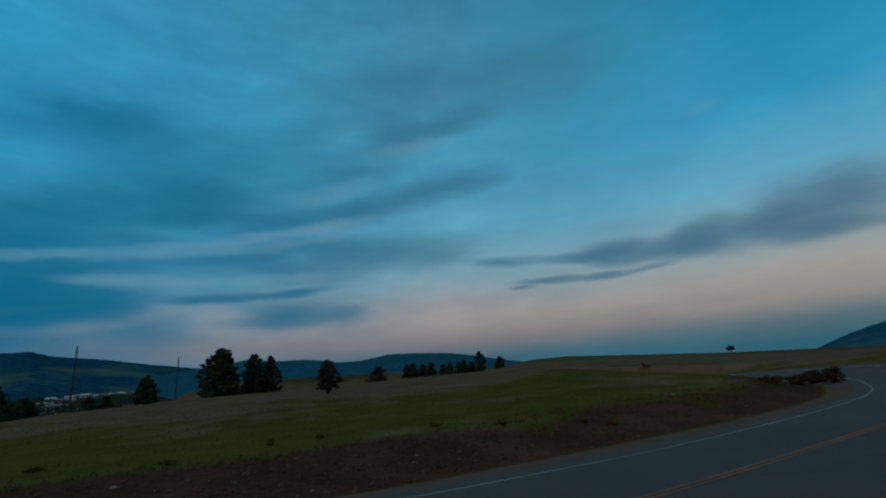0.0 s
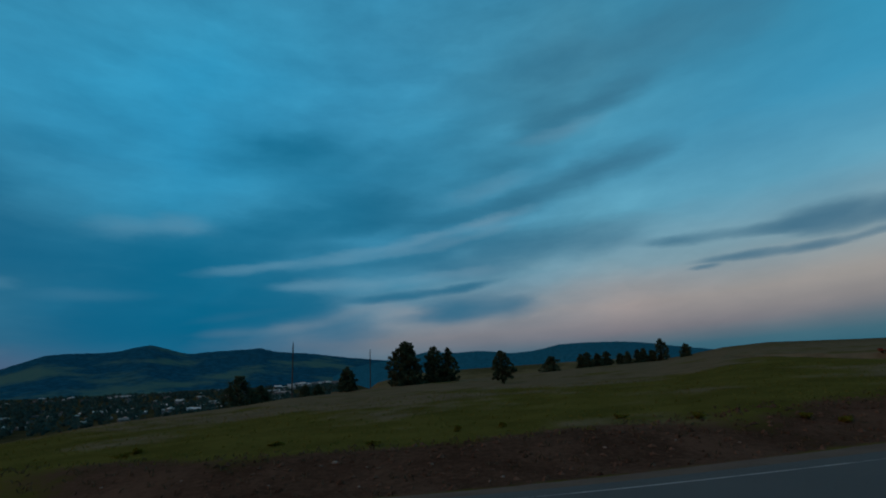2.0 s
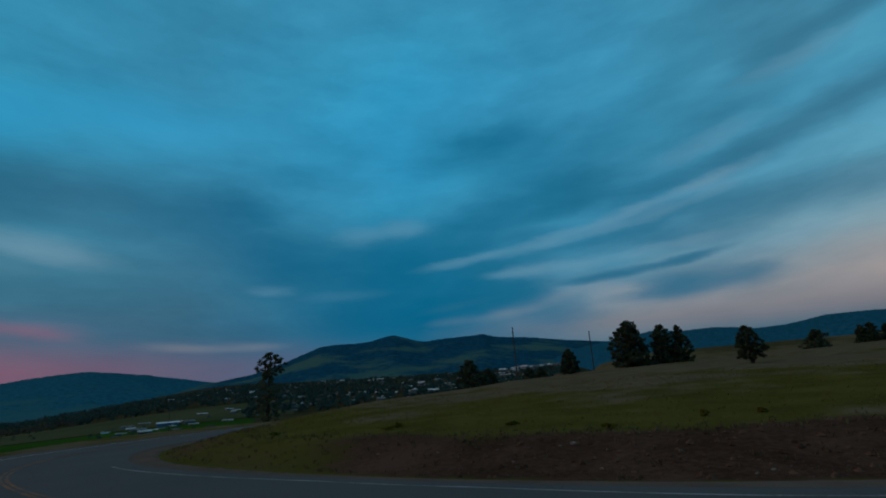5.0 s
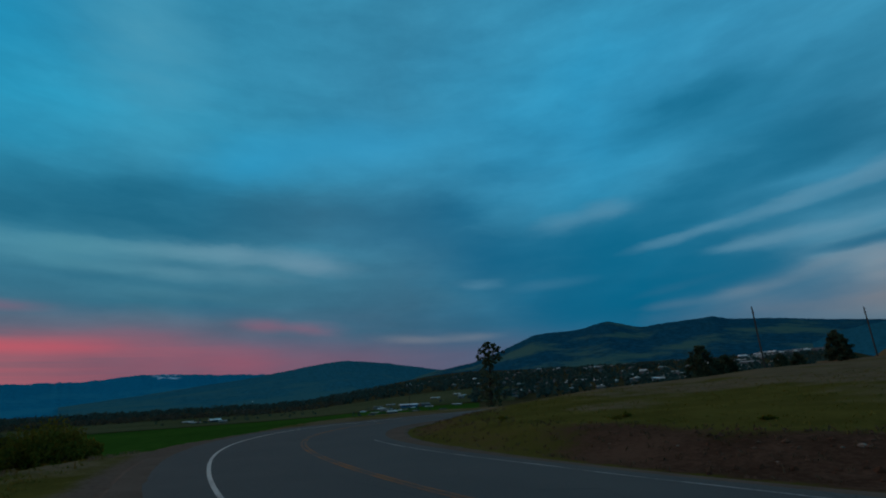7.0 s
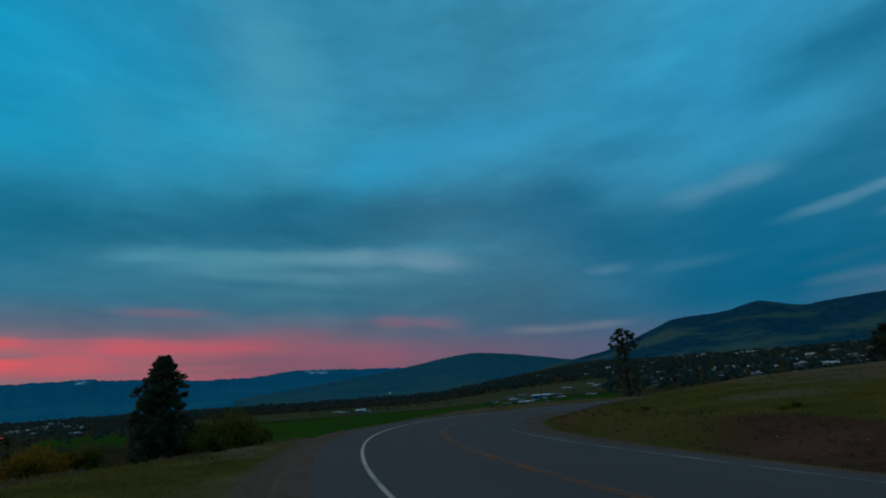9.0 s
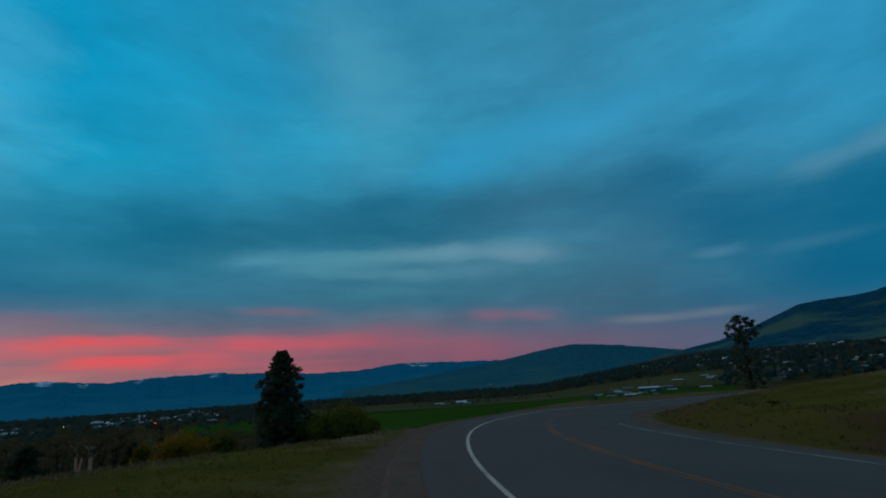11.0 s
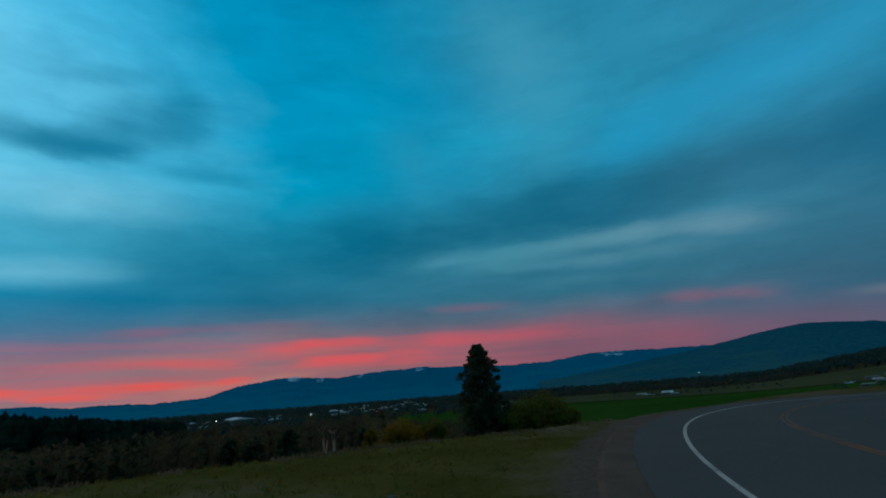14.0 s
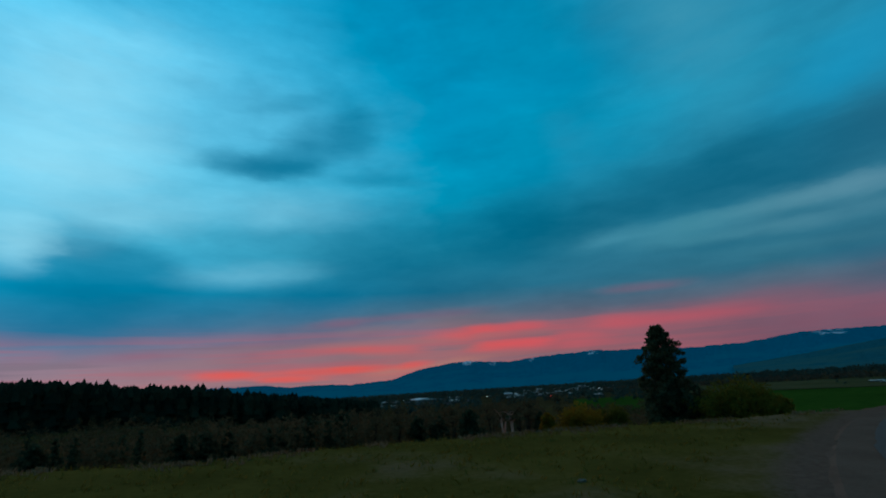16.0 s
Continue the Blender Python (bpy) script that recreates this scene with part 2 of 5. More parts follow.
streak("pale", 0.73, 0.55, (119.9, 15.1), (112.3, 15.7), (103.3, 15.8))
streak("pale", 0.75, 0.60, (104.7, 15.9), (92.8, 15.7), (81.2, 15.2))
streak("pale", 0.60, 0.50, (115.2, 13.6), (103.6, 13.5))
streak("red", 0.56, 0.60, (131.8, 4.3), (125.2, 4.2), (117.6, 4.1))
streak("red", 0.57, 0.55, (137.5, 6.0), (123.3, 6.1), (105.1, 5.6))
streak("red", 0.49, 0.50, (148.5, 4.8), (139.5, 4.4))
streak("pink", 0.38, 0.50, (149.8, 7.9), (144.8, 8.2), (138.8, 8.4))
streak("pink", 0.39, 0.32, (118.7, 9.5), (109.4, 9.2))
streak("pink", 0.47, 0.30, (91.1, 7.9), (87.1, 7.6), (82.9, 7.2))
streak("pink", 1.13, 0.30, (106.3, 6.4), (94.9, 6.1))
streak("clear", 2.40, 0.28, (139.2, 28.6), (127.5, 32.3), (112.4, 35.5))
streak("veil", 4.63, 0.25, (109.7, 42.8), (105.9, 37.4), (101.4, 31.5))
streak("shade", 1.20, 0.80, (164.8, 25.1), (159.4, 25.4), (153.5, 26.3))
streak("shade", 0.99, 0.70, (160.6, 24.6), (155.5, 25.0), (150.8, 25.9))
streak("shade", 1.73, 0.75, (154.9, 27.4), (148.7, 29.3), (144.7, 30.7))
streak("shade", 0.65, 0.35, (159.0, 31.3), (150.9, 32.8))
streak("shade", 0.78, 0.35, (149.4, 24.7), (138.8, 24.0))
streak("shade", 1.19, 0.25, (151.6, 34.5), (145.8, 32.4))
streak("pale", 5.59, 1.00, (181.2, 21.0), (171.0, 26.5))
streak("pale", 1.99, 1.15, (180.2, 15.0), (177.5, 15.2))
streak("pale", 1.68, 0.50, (173.0, 18.2), (162.7, 20.1), (146.0, 20.9))
streak("pale", 2.91, 0.60, (183.0, 31.7), (165.7, 34.8))
streak("shade", 1.96, 0.80, (176.6, 15.2), (172.1, 14.7), (166.6, 13.7))
streak("shade", 2.12, 0.85, (179.5, 10.3), (166.3, 10.8))
streak("shade", 1.54, 0.65, (179.1, 7.7), (170.0, 8.2))
streak("shade", 1.59, 0.60, (167.2, 8.8), (158.6, 9.8), (146.2, 11.5))
streak("shade", 2.79, 0.65, (148.8, 14.5), (135.1, 16.0), (121.4, 16.5))
streak("pale", 1.11, 0.40, (166.0, 12.8), (151.4, 14.0))
streak("pale", 0.61, 0.35, (120.4, 14.4), (113.4, 15.2), (105.9, 15.7))
streak("pale", 0.42, 0.60, (106.9, 16.0), (98.8, 15.9), (91.6, 15.9))
streak("pale", 0.68, 0.35, (115.9, 14.8), (105.1, 14.3), (96.7, 13.0))
streak("red", 0.35, 1.10, (164.1, 2.7), (156.6, 2.6), (146.3, 2.6))
streak("red", 0.24, 1.10, (158.2, 2.1), (150.6, 1.9))
streak("red", 0.31, 1.00, (148.8, 2.7), (143.1, 2.7), (138.6, 2.9))
streak("red", 0.45, 0.42, (156.1, 4.7), (143.7, 5.3), (127.9, 5.7))
streak("red", 0.32, 0.70, (132.6, 4.6), (125.5, 4.5))
streak("pink", 0.45, 0.55, (152.5, 7.5), (142.3, 8.3), (131.6, 8.6))
streak("pink", 0.40, 0.45, (173.6, 4.4), (163.8, 5.3), (151.3, 6.0))
streak("pink", 0.39, 0.40, (178.7, 4.6), (174.1, 5.0))
streak("shade", 2.20, 0.40, (111.0, 21.7), (97.6, 20.8))
streak("veil", 4.32, 0.30, (105.7, 36.5), (100.8, 28.1))
streak("shade", 2.46, 0.41, (31.1, 22.5), (11.1, 23.8))
streak("shade", 1.65, 0.47, (19.2, 25.4), (0.8, 27.9))
streak("shade", 2.52, 0.25, (47.2, 26.4), (33.2, 27.4))
streak("shade", 0.46, 0.70, (43.6, 11.8), (38.3, 11.9))
streak("shade", 0.77, 0.60, (23.9, 16.5), (9.9, 17.6))
streak("shade", 0.58, 0.60, (35.8, 18.2), (24.0, 19.9))
streak("shade", 0.90, 0.50, (17.9, 23.6), (5.3, 25.6))
streak("shade", 1.62, 0.45, (40.7, 20.9), (31.2, 24.2))
streak("shade", 1.76, 0.40, (15.2, 34.1), (-0.1, 36.5))
streak("pale", 0.39, 0.30, (15.2, 11.5), (3.3, 12.3))
streak("shade", 0.45, 0.60, (26.0, 8.5), (16.8, 8.5))
streak("pale", 0.43, 0.30, (35.8, 15.4), (23.1, 17.0))
streak("shade", 0.57, 0.50, (26.5, 14.6), (16.2, 16.5))
streak("shade", 0.50, 0.40, (35.9, 14.2), (27.1, 14.7))
streak("mauve", 0.31, 0.60, (134.3, 5.5), (129.6, 5.6), (124.3, 5.6))
streak("mauve", 0.30, 0.50, (133.3, 3.5), (126.0, 3.5))
streak("mauve", 0.34, 0.50, (148.8, 6.9), (140.8, 7.2), (131.9, 7.2))
streak("mauve", 0.27, 0.50, (152.3, 5.2), (144.5, 5.4), (135.3, 5.3))
streak("mauve", 0.36, 0.50, (154.3, 3.9), (148.0, 3.9), (141.5, 3.9))
streak("mauve", 0.36, 0.50, (167.7, 3.8), (157.2, 4.3), (142.4, 4.1))
streak("mauve", 0.37, 0.50, (165.8, 5.0), (151.3, 5.5), (138.4, 5.6))
streak("mauve", 0.39, 0.40, (142.3, 7.7), (129.0, 7.9))
streak("peach", 0.38, 0.50, (146.3, 2.0), (139.9, 2.4), (132.1, 3.0))
streak("shade", 0.98, 0.80, (21.3, 9.0), (15.3, 8.7), (9.3, 9.0))
streak("shade", 1.72, 0.45, (27.0, 15.8), (17.5, 15.8), (7.1, 16.0))
streak("shade", 1.55, 0.35, (9.8, 16.2), (-4.2, 15.7))
streak("shade", 1.32, 0.60, (45.1, 10.7), (39.2, 10.5), (32.8, 10.2))
streak("shade", 0.85, 0.55, (32.2, 19.0), (25.6, 19.3), (19.4, 19.7))
streak("shade", 0.86, 0.55, (20.8, 19.5), (13.6, 20.7), (6.3, 22.1))
streak("shade", 0.89, 0.40, (10.5, 22.6), (-3.6, 23.5))
streak("pale", 0.36, 0.35, (47.9, 13.9), (41.7, 14.6), (34.1, 15.1))
streak("pale", 0.39, 0.45, (35.3, 14.9), (28.4, 15.6), (20.9, 16.5))
streak("pale", 0.46, 0.40, (21.6, 16.4), (16.0, 17.4), (10.2, 19.0))
streak("pale", 0.37, 0.45, (39.3, 12.4), (29.7, 12.7))
streak("pale", 0.38, 0.35, (45.7, 14.2), (40.4, 14.5), (35.4, 14.8))
streak("pale", 0.47, 0.35, (36.0, 14.8), (29.9, 15.7), (23.6, 16.8))
streak("pale", 0.51, 0.40, (24.1, 16.9), (17.5, 18.2), (11.3, 19.6))
streak("pale", 0.37, 0.40, (39.4, 12.7), (30.0, 12.3))
streak("pale", 0.45, 0.45, (30.5, 12.5), (25.0, 12.8), (19.1, 13.4))
streak("pale", 0.40, 0.45, (20.0, 13.4), (13.0, 13.5))
streak("shade", 0.34, 0.75, (31.4, 10.8), (25.5, 10.8), (20.1, 11.3))
streak("shade", 0.36, 0.75, (20.6, 11.2), (14.7, 12.3))
streak("shade", 0.68, 0.40, (32.0, 19.6), (22.8, 20.4))
streak("shade", 0.79, 0.30, (34.0, 25.6), (26.3, 29.0))
streak("shade", 0.62, 0.40, (23.4, 19.9), (15.3, 21.2))
streak("shade", 1.00, 0.50, (49.6, 9.4), (41.2, 9.5), (33.8, 10.1))
streak("peach", 0.32, 0.35, (48.0, 8.8), (39.2, 10.1))
streak("peach", 0.63, 0.35, (28.3, 9.7), (14.6, 8.0))

# soft fibres of cloud, drawn out along the horizon
grain = W.noise(W.moved(place, scale=(0.075, 0.26, 1)), 1.0, 6.0, 0.58)
thick = W.span(grain, 0.33, 0.67, 0.58, 1.32, "LINEAR")
veil = W.noise(W.moved(place, loc=(7, 3, 0), scale=(0.045, 0.12, 1)), 1.0, 6.0, 0.58)
sky = W.mix(1.0, sky, W.ramp(veil, [(0.3, (0.86, 0.88, 0.90, 1)), (0.7, (1.12, 1.10, 1.08, 1))]), "MULTIPLY")
fibre = W.noise(W.moved(place, loc=(1, 9, 0), rot=(0, 0, 0.06), scale=(0.07, 0.34, 1)), 1.0, 5.0, 0.58)
curl = W.noise(W.moved(both.outputs[0], loc=(6, 1, 0), scale=(0.14, 0.30, 1)), 1.0, 6.0, 0.62)
sky = W.mix(W.math("MULTIPLY", W.span(height, 4.0, 9.0), W.span(bearing, -26.0, 8.0, 0.15, 1.0)), sky, W.mix(1.0, sky, W.ramp(W.math("MULTIPLY_ADD", fibre, 0.5, W.math("MULTIPLY", curl, 0.5)), [(0.36, (0.88, 0.91, 0.92, 1)), (0.64, (1.12, 1.09, 1.08, 1))]), "MULTIPLY"))
# level bands of pink and grey low in the west
band = W.noise(W.moved(both.outputs[0], scale=(0.03, 0.85, 1)), 1.0, 5.0, 0.55)
west = W.math("MULTIPLY", W.span(bearing, 84.0, 126.0), W.span(height, 8.0, 5.5))
sky = W.mix(W.math("MULTIPLY", W.span(band, 0.46, 0.60), W.math("MULTIPLY", west, 0.30)), sky, lin(196, 92, 104))
sky = W.mix(W.math("MULTIPLY", W.span(band, 0.46, 0.34), W.math("MULTIPLY", west, 0.45)), sky, lin(122, 108, 122))
turn = W.span(bearing, -45.0, 190.0, kind="LINEAR")


def by_bearing(*stops):
    return W.ramp(turn, [((a + 45.0) / 235.0, lin(*c)) for a, c in stops])


sky = W.mix(W.math("MULTIPLY", layers["clear"], 0.8, clamp=True), sky, by_bearing((40, (52, 152, 196)), (80, (50, 156, 202)), (100, (30, 152, 200)), (130, (10, 150, 196))))
sky = W.mix(W.math("MULTIPLY", layers["veil"], W.math("MULTIPLY", thick, 0.8), clamp=True), sky, by_bearing((40, (74, 148, 178)), (100, (70, 150, 180)), (130, (66, 150, 182))))


def cover(kind, strength):
    """How much of the sky a layer hides: where wisps lie over one another it thickens ever more slowly."""
    return W.math("SUBTRACT", 1.0, W.math("EXPONENT", W.math("MULTIPLY", W.math("MULTIPLY", layers[kind], thick), -strength)))


sky = W.mix(W.math("MULTIPLY", cover("peach", 0.95), 0.85), sky, by_bearing((0, (172, 156, 152)), (40, (126, 142, 154)), (70, (130, 135, 145)), (125, (196, 142, 120)), (140, (206, 138, 112))))
sky = W.mix(W.math("MULTIPLY", cover("shade", 1.15), 0.92), sky, by_bearing((-45, (66, 104, 128)), (8, (46, 104, 132)), (32, (14, 99, 133)), (50, (2, 97, 133)), (66, (18, 95, 131)), (84, (46, 99, 126)), (98, (20, 94, 124)), (118, (0, 86, 116)), (150, (0, 104, 142)), (180, (8, 112, 150))))
sky = W.mix(W.math("MULTIPLY", cover("pale", 0.9), 0.82), sky, by_bearing((-45, (140, 158, 170)), (8, (126, 154, 172)), (30, (104, 150, 174)), (60, (96, 146, 172)), (84, (118, 154, 174)), (108, (82, 144, 162)), (128, (96, 168, 196)), (150, (158, 222, 246)), (185, (180, 232, 250))))
sky = W.mix(W.math("MULTIPLY", cover("pink", 0.55), 0.9), sky, lin(168, 86, 106))
sky = W.mix(W.math("MULTIPLY", cover("red", 0.95), 0.95), sky, by_bearing((60, (165, 80, 104)), (100, (190, 82, 100)), (122, (216, 88, 97)), (132, (238, 84, 86)), (148, (255, 78, 60))))
sky = W.mix(W.math("MULTIPLY", cover("mauve", 1.0), 0.85), sky, by_bearing((90, (122, 100, 118)), (130, (148, 112, 116)), (160, (150, 122, 130))))
# the dark half of the dome below the horizon
sky = W.mix(W.span(height, -3.0, -0.5), lin(30, 40, 42), sky)
glow = W.add("ShaderNodeBackground")
W.put(glow.inputs[0], sky)
glow.inputs[1].default_value = 1.0
W.put(W.add("ShaderNodeOutputWorld").inputs[0], glow.outputs[0])

# the afterglow in the west, broad and weak
SUNSET = radians(142)
sun = new("afterglow", bpy.data.lights.new("afterglow", "SUN"))
sun.data.energy, sun.data.angle, sun.data.color = 0.85, radians(70), (1.0, 0.45, 0.18)
sun.matrix_world = look((0, 0, 50), (math.sin(SUNSET) * 30, -math.cos(SUNSET) * 30, 50 - 20))

# ------------------------------------------------------------------ materials
def material(name, rough=0.9, spec=0.0):
    m = bpy.data.materials.new(name)
    m.use_nodes = True
    n = Nodes(m.node_tree)
    b = n.add("ShaderNodeBsdfPrincipled")
    b.inputs["Roughness"].default_value, b.inputs["Specular IOR Level"].default_value = rough, spec
    n.put(n.add("ShaderNodeOutputMaterial").inputs[0], b.outputs[0])
    return m, n, b


def bumped(n, b, h, strength=0.5, dist=0.05):
    u = n.add("ShaderNodeBump")
    u.inputs["Strength"].default_value, u.inputs["Distance"].default_value = strength, dist
    n.put(u.inputs["Height"], h)
    n.put(b.inputs["Normal"], u.outputs[0])


def rgb(r, g, b):
    return (r, g, b, 1.0)


def mottled(name, dark, light, scale=1.0, fine=12.0, rough=0.9, bump=0.3, dist=0.02, tone=0.0, spec=0.0):
    """Two-scale variation between two colours; tone: how far each object's own random value shifts it."""
    m, n, b = material(name, rough, spec)
    at = n.add("ShaderNodeTexCoord").outputs["Object"]
    f = n.math("MULTIPLY_ADD", n.noise(at, scale, 5.0), 0.6, n.math("MULTIPLY", n.noise(at, fine, 4.0), 0.4))
    col = n.mix(n.span(f, 0.35, 0.65), rgb(*dark), rgb(*light))
    if tone:
        r = n.add("ShaderNodeObjectInfo").outputs["Random"]
        v = n.span(r, 0.0, 1.0, 1.0 - tone, 1.0 + tone, "LINEAR")
        h = n.add("ShaderNodeHueSaturation")
        n.put(h.inputs["Value"], v), n.put(h.inputs["Color"], col)
        col = h.outputs[0]
    n.put(b.inputs["Base Color"], col)
    if bump:
        bumped(n, b, n.noise(at, fine, 4.0), bump, dist)
    return m


def leafy(name, dark, light, scale=1.5):
    """Foliage: colour drifts through the crown and from leaf to leaf."""
    m, n, b = material(name, 0.8, 0.0)
    at = n.add("ShaderNodeTexCoord").outputs["Object"]
    r = n.add("ShaderNodeNewGeometry").outputs["Random Per Island"]
    f = n.math("MULTIPLY_ADD", r, 0.5, n.math("MULTIPLY", n.noise(at, scale, 3.0), 0.5))
    col = n.mix(n.span(f, 0.25, 0.75), rgb(*dark), rgb(*light))
    n.put(b.inputs["Base Color"], col)
    # thin leaves let some light through
    thin, both_ways = n.add("ShaderNodeBsdfTranslucent"), n.add("ShaderNodeMixShader")
    n.put(thin.inputs["Color"], col), n.put(both_ways.inputs[0], 0.42)
    n.put(both_ways.inputs[1], b.outputs[0]), n.put(both_ways.inputs[2], thin.outputs[0])
    n.put(next(x for x in m.node_tree.nodes if x.type == "OUTPUT_MATERIAL").inputs[0], both_ways.outputs[0])
    return m


def ground_material():
    m, n, b = material("grassland", 0.95, 0.0)
    at = n.add("ShaderNodeTexCoord").outputs["Object"]
    s = n.add("ShaderNodeSeparateXYZ")
    n.put(s.inputs[0], at)
    far = n.add("ShaderNodeVectorMath", operation="LENGTH")
    n.put(far.inputs[0], at)
    dist = far.outputs["Value"]
    big, mid, small = n.noise(at, 0.03, 4.0), n.noise(at, 0.35, 5.0), n.noise(at, 6.0, 5.0, 0.7)
    f = n.math("MULTIPLY_ADD", mid, 0.55, n.math("MULTIPLY", small, 0.45))
    green = n.mix(n.span(f, 0.35, 0.65), rgb(0.054, 0.043, 0.009), rgb(0.094, 0.071, 0.016))
    straw = n.mix(n.span(f, 0.35, 0.65), rgb(0.086, 0.056, 0.030), rgb(0.132, 0.088, 0.048))
    earth = n.mix(n.span(f, 0.38, 0.62), rgb(0.038, 0.018, 0.011), rgb(0.084, 0.041, 0.025))
    rim = n.add("ShaderNodeAttribute", attribute_name="soil")
    dry = n.add("ShaderNodeAttribute", attribute_name="straw")
    # loose edges between the kinds of cover
    drift = n.noise(at, 0.09, 4.0)
    jit = n.math("MULTIPLY", n.math("SUBTRACT", n.math("MULTIPLY_ADD", mid, 0.6, n.math("MULTIPLY", small, 0.4)), 0.5), 1.6)
    patch = n.math("MULTIPLY", n.math("SUBTRACT", drift, 0.5), 3.6)
    col = n.mix(n.span(n.math("ADD", n.math("ADD", dry.outputs["Fac"], patch), n.math("MULTIPLY", jit, 0.8)), 0.2, 0.8), green, straw)
    col = n.mix(n.span(n.math("ADD", rim.outputs["Fac"], jit), 0.35, 0.65), col, earth)
    stony = n.add("ShaderNodeAttribute", attribute_name="gravel")
    pebbles = n.mix(n.span(small, 0.35, 0.65), rgb(0.096, 0.058, 0.041), rgb(0.124, 0.078, 0.056))
    col = n.mix(n.span(n.math("ADD", stony.outputs["Fac"], n.math("MULTIPLY", jit, 0.7)), 0.25, 0.75), col, pebbles)
    woods = n.mix(n.span(big, 0.4, 0.6), rgb(0.032, 0.025, 0.011), rgb(0.050, 0.038, 0.017))
    col = n.mix(n.span(dist, 150.0, 420.0), col, woods)
    n.put(b.inputs["Base Color"], col)
    bumped(n, b, n.math("MULTIPLY_ADD", small, 0.5, mid), 0.5, 0.12)
    return m


def asphalt_material():
    m, n, b = material("asphalt", 0.9, 0.04)
    at = n.add("ShaderNodeTexCoord").outputs["Object"]
    stone, patch = n.noise(at, 60.0, 3.0, 0.7), n.noise(at, 0.25, 4.0)
    col = n.mix(n.span(stone, 0.3, 0.7), rgb(0.050, 0.045, 0.040), rgb(0.094, 0.084, 0.075))
    col = n.mix(n.span(patch, 0.35, 0.7, 0.0, 0.55), col, rgb(0.088, 0.077, 0.067))
    crack = n.add("ShaderNodeTexVoronoi", feature="DISTANCE_TO_EDGE")
    n.put(crack.inputs["Vector"], n.moved(at, scale=(0.22, 0.5, 1)))
    crack.inputs["Scale"].default_value = 1.0
    col = n.mix(n.span(crack.outputs["Distance"], 0.006, 0.0, 0.0, 0.25), col, rgb(0.012, 0.012, 0.012))
    n.put(b.inputs["Base Color"], col)
    bumped(n, b, stone, 0.5, 0.01)
    return m


def paint_material(name, colour, worn):
    m, n, b = material(name, 0.8, 0.05)
    at = n.add("ShaderNodeTexCoord").outputs["Object"]
    f = n.math("MULTIPLY_ADD", n.noise(at, 0.7, 3.0), 0.5, n.math("MULTIPLY", n.noise(at, 14.0, 4.0, 0.7), 0.5))
    n.put(b.inputs["Base Color"], n.mix(n.span(f, worn - 0.12, worn + 0.12), rgb(0.07, 0.065, 0.06), rgb(*colour)))
    return m


def mountain_material(name, wood, meadow, share, snow=0.0, size=0.004, lift=0.30, fine=0.3):
    m, n, b = material(name, 1.0, 0.0)
    at = n.add("ShaderNodeTexCoord").outputs["Object"]
    f = n.math("MULTIPLY_ADD", n.noise(at, size, 5.0, 0.6), 1.0 - fine, n.math("MULTIPLY", n.noise(at, size * 9, 4.0, 0.65), fine))
    col = n.mix(n.span(n.noise(at, size * 22, 4.0, 0.7), 0.35, 0.65), rgb(*[c * 0.7 for c in wood]), rgb(*[c * 1.25 for c in wood]))
    top = n.add("ShaderNodeAttribute", attribute_name="summit")
    f = n.math("SUBTRACT", f, n.math("MULTIPLY", top.outputs["Fac"], lift))
    col = n.mix(n.span(f, share - 0.02, share + 0.10), col, rgb(*meadow))
    if snow:
        up = n.add("ShaderNodeAttribute", attribute_name="snow")
        patch = n.span(n.noise(n.moved(at, scale=(1, 1, 2.5)), 0.016, 5.0, 0.65), 0.42, 0.62)
        g = n.math("MULTIPLY", up.outputs["Fac"], patch)
        col = n.mix(n.span(g, 0.25, 0.6), col, rgb(0.46, 0.56, 0.62))
    n.put(b.inputs["Base Color"], col)
    return m


GRASSLAND = ground_material()
ASPHALT = asphalt_material()
GRAVEL = mottled("gravel", (0.096, 0.060, 0.043), (0.126, 0.082, 0.060), 0.8, 18.0, 0.95, 0.6, 0.02)
WHITE_PAINT = paint_material("white_paint", (0.44, 0.35, 0.29), 0.40)
FADED_PAINT = paint_material("faded_white_paint", (0.30, 0.25, 0.22), 0.48)
YELLOW_PAINT = paint_material("yellow_paint", (0.27, 0.094, 0.029), 0.50)
CROP = mottled("young_crop", (0.018, 0.044, 0.006), (0.030, 0.068, 0.009), 0.01, 0.2, 0.95, 0.0)
# the haze in front of this range is put into its blue base colours
FAR_RANGE = mountain_material("hazy_far_range", (0.005, 0.116, 0.182), (0.012, 0.134, 0.192), 0.40, 1.0)
# wood and meadow both carry a painted blue-teal tint of distant air
MID_HILL = mountain_material("hazy_forested_hill", (0.015, 0.084, 0.108), (0.028, 0.094, 0.100), 0.42, size=0.003)
# tree and grass colours shifted towards blue to stand in for haze
MAIN_HILL = mountain_material("hazy_wooded_mountain", (0.007, 0.050, 0.074), (0.046, 0.091, 0.074), 0.42, size=0.0023, lift=0.20, fine=0.16)
# dark woods with the blue of the air before them mixed into the colour
DARK_HILL = mountain_material("hazy_dark_hill", (0.012, 0.075, 0.100), (0.030, 0.09, 0.10), 0.46)
NEEDLES = leafy("pine_needles", (0.044, 0.050, 0.030), (0.096, 0.104, 0.054))
FOREST = leafy("far_pine_needles", (0.020, 0.026, 0.018), (0.044, 0.050, 0.030))
JUNIPER = leafy("juniper_leaves", (0.032, 0.042, 0.025), (0.062, 0.072, 0.038))
# leaf colour made paler and bluer, painting in the haze over the town
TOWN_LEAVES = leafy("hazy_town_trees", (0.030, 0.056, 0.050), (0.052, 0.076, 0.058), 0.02)
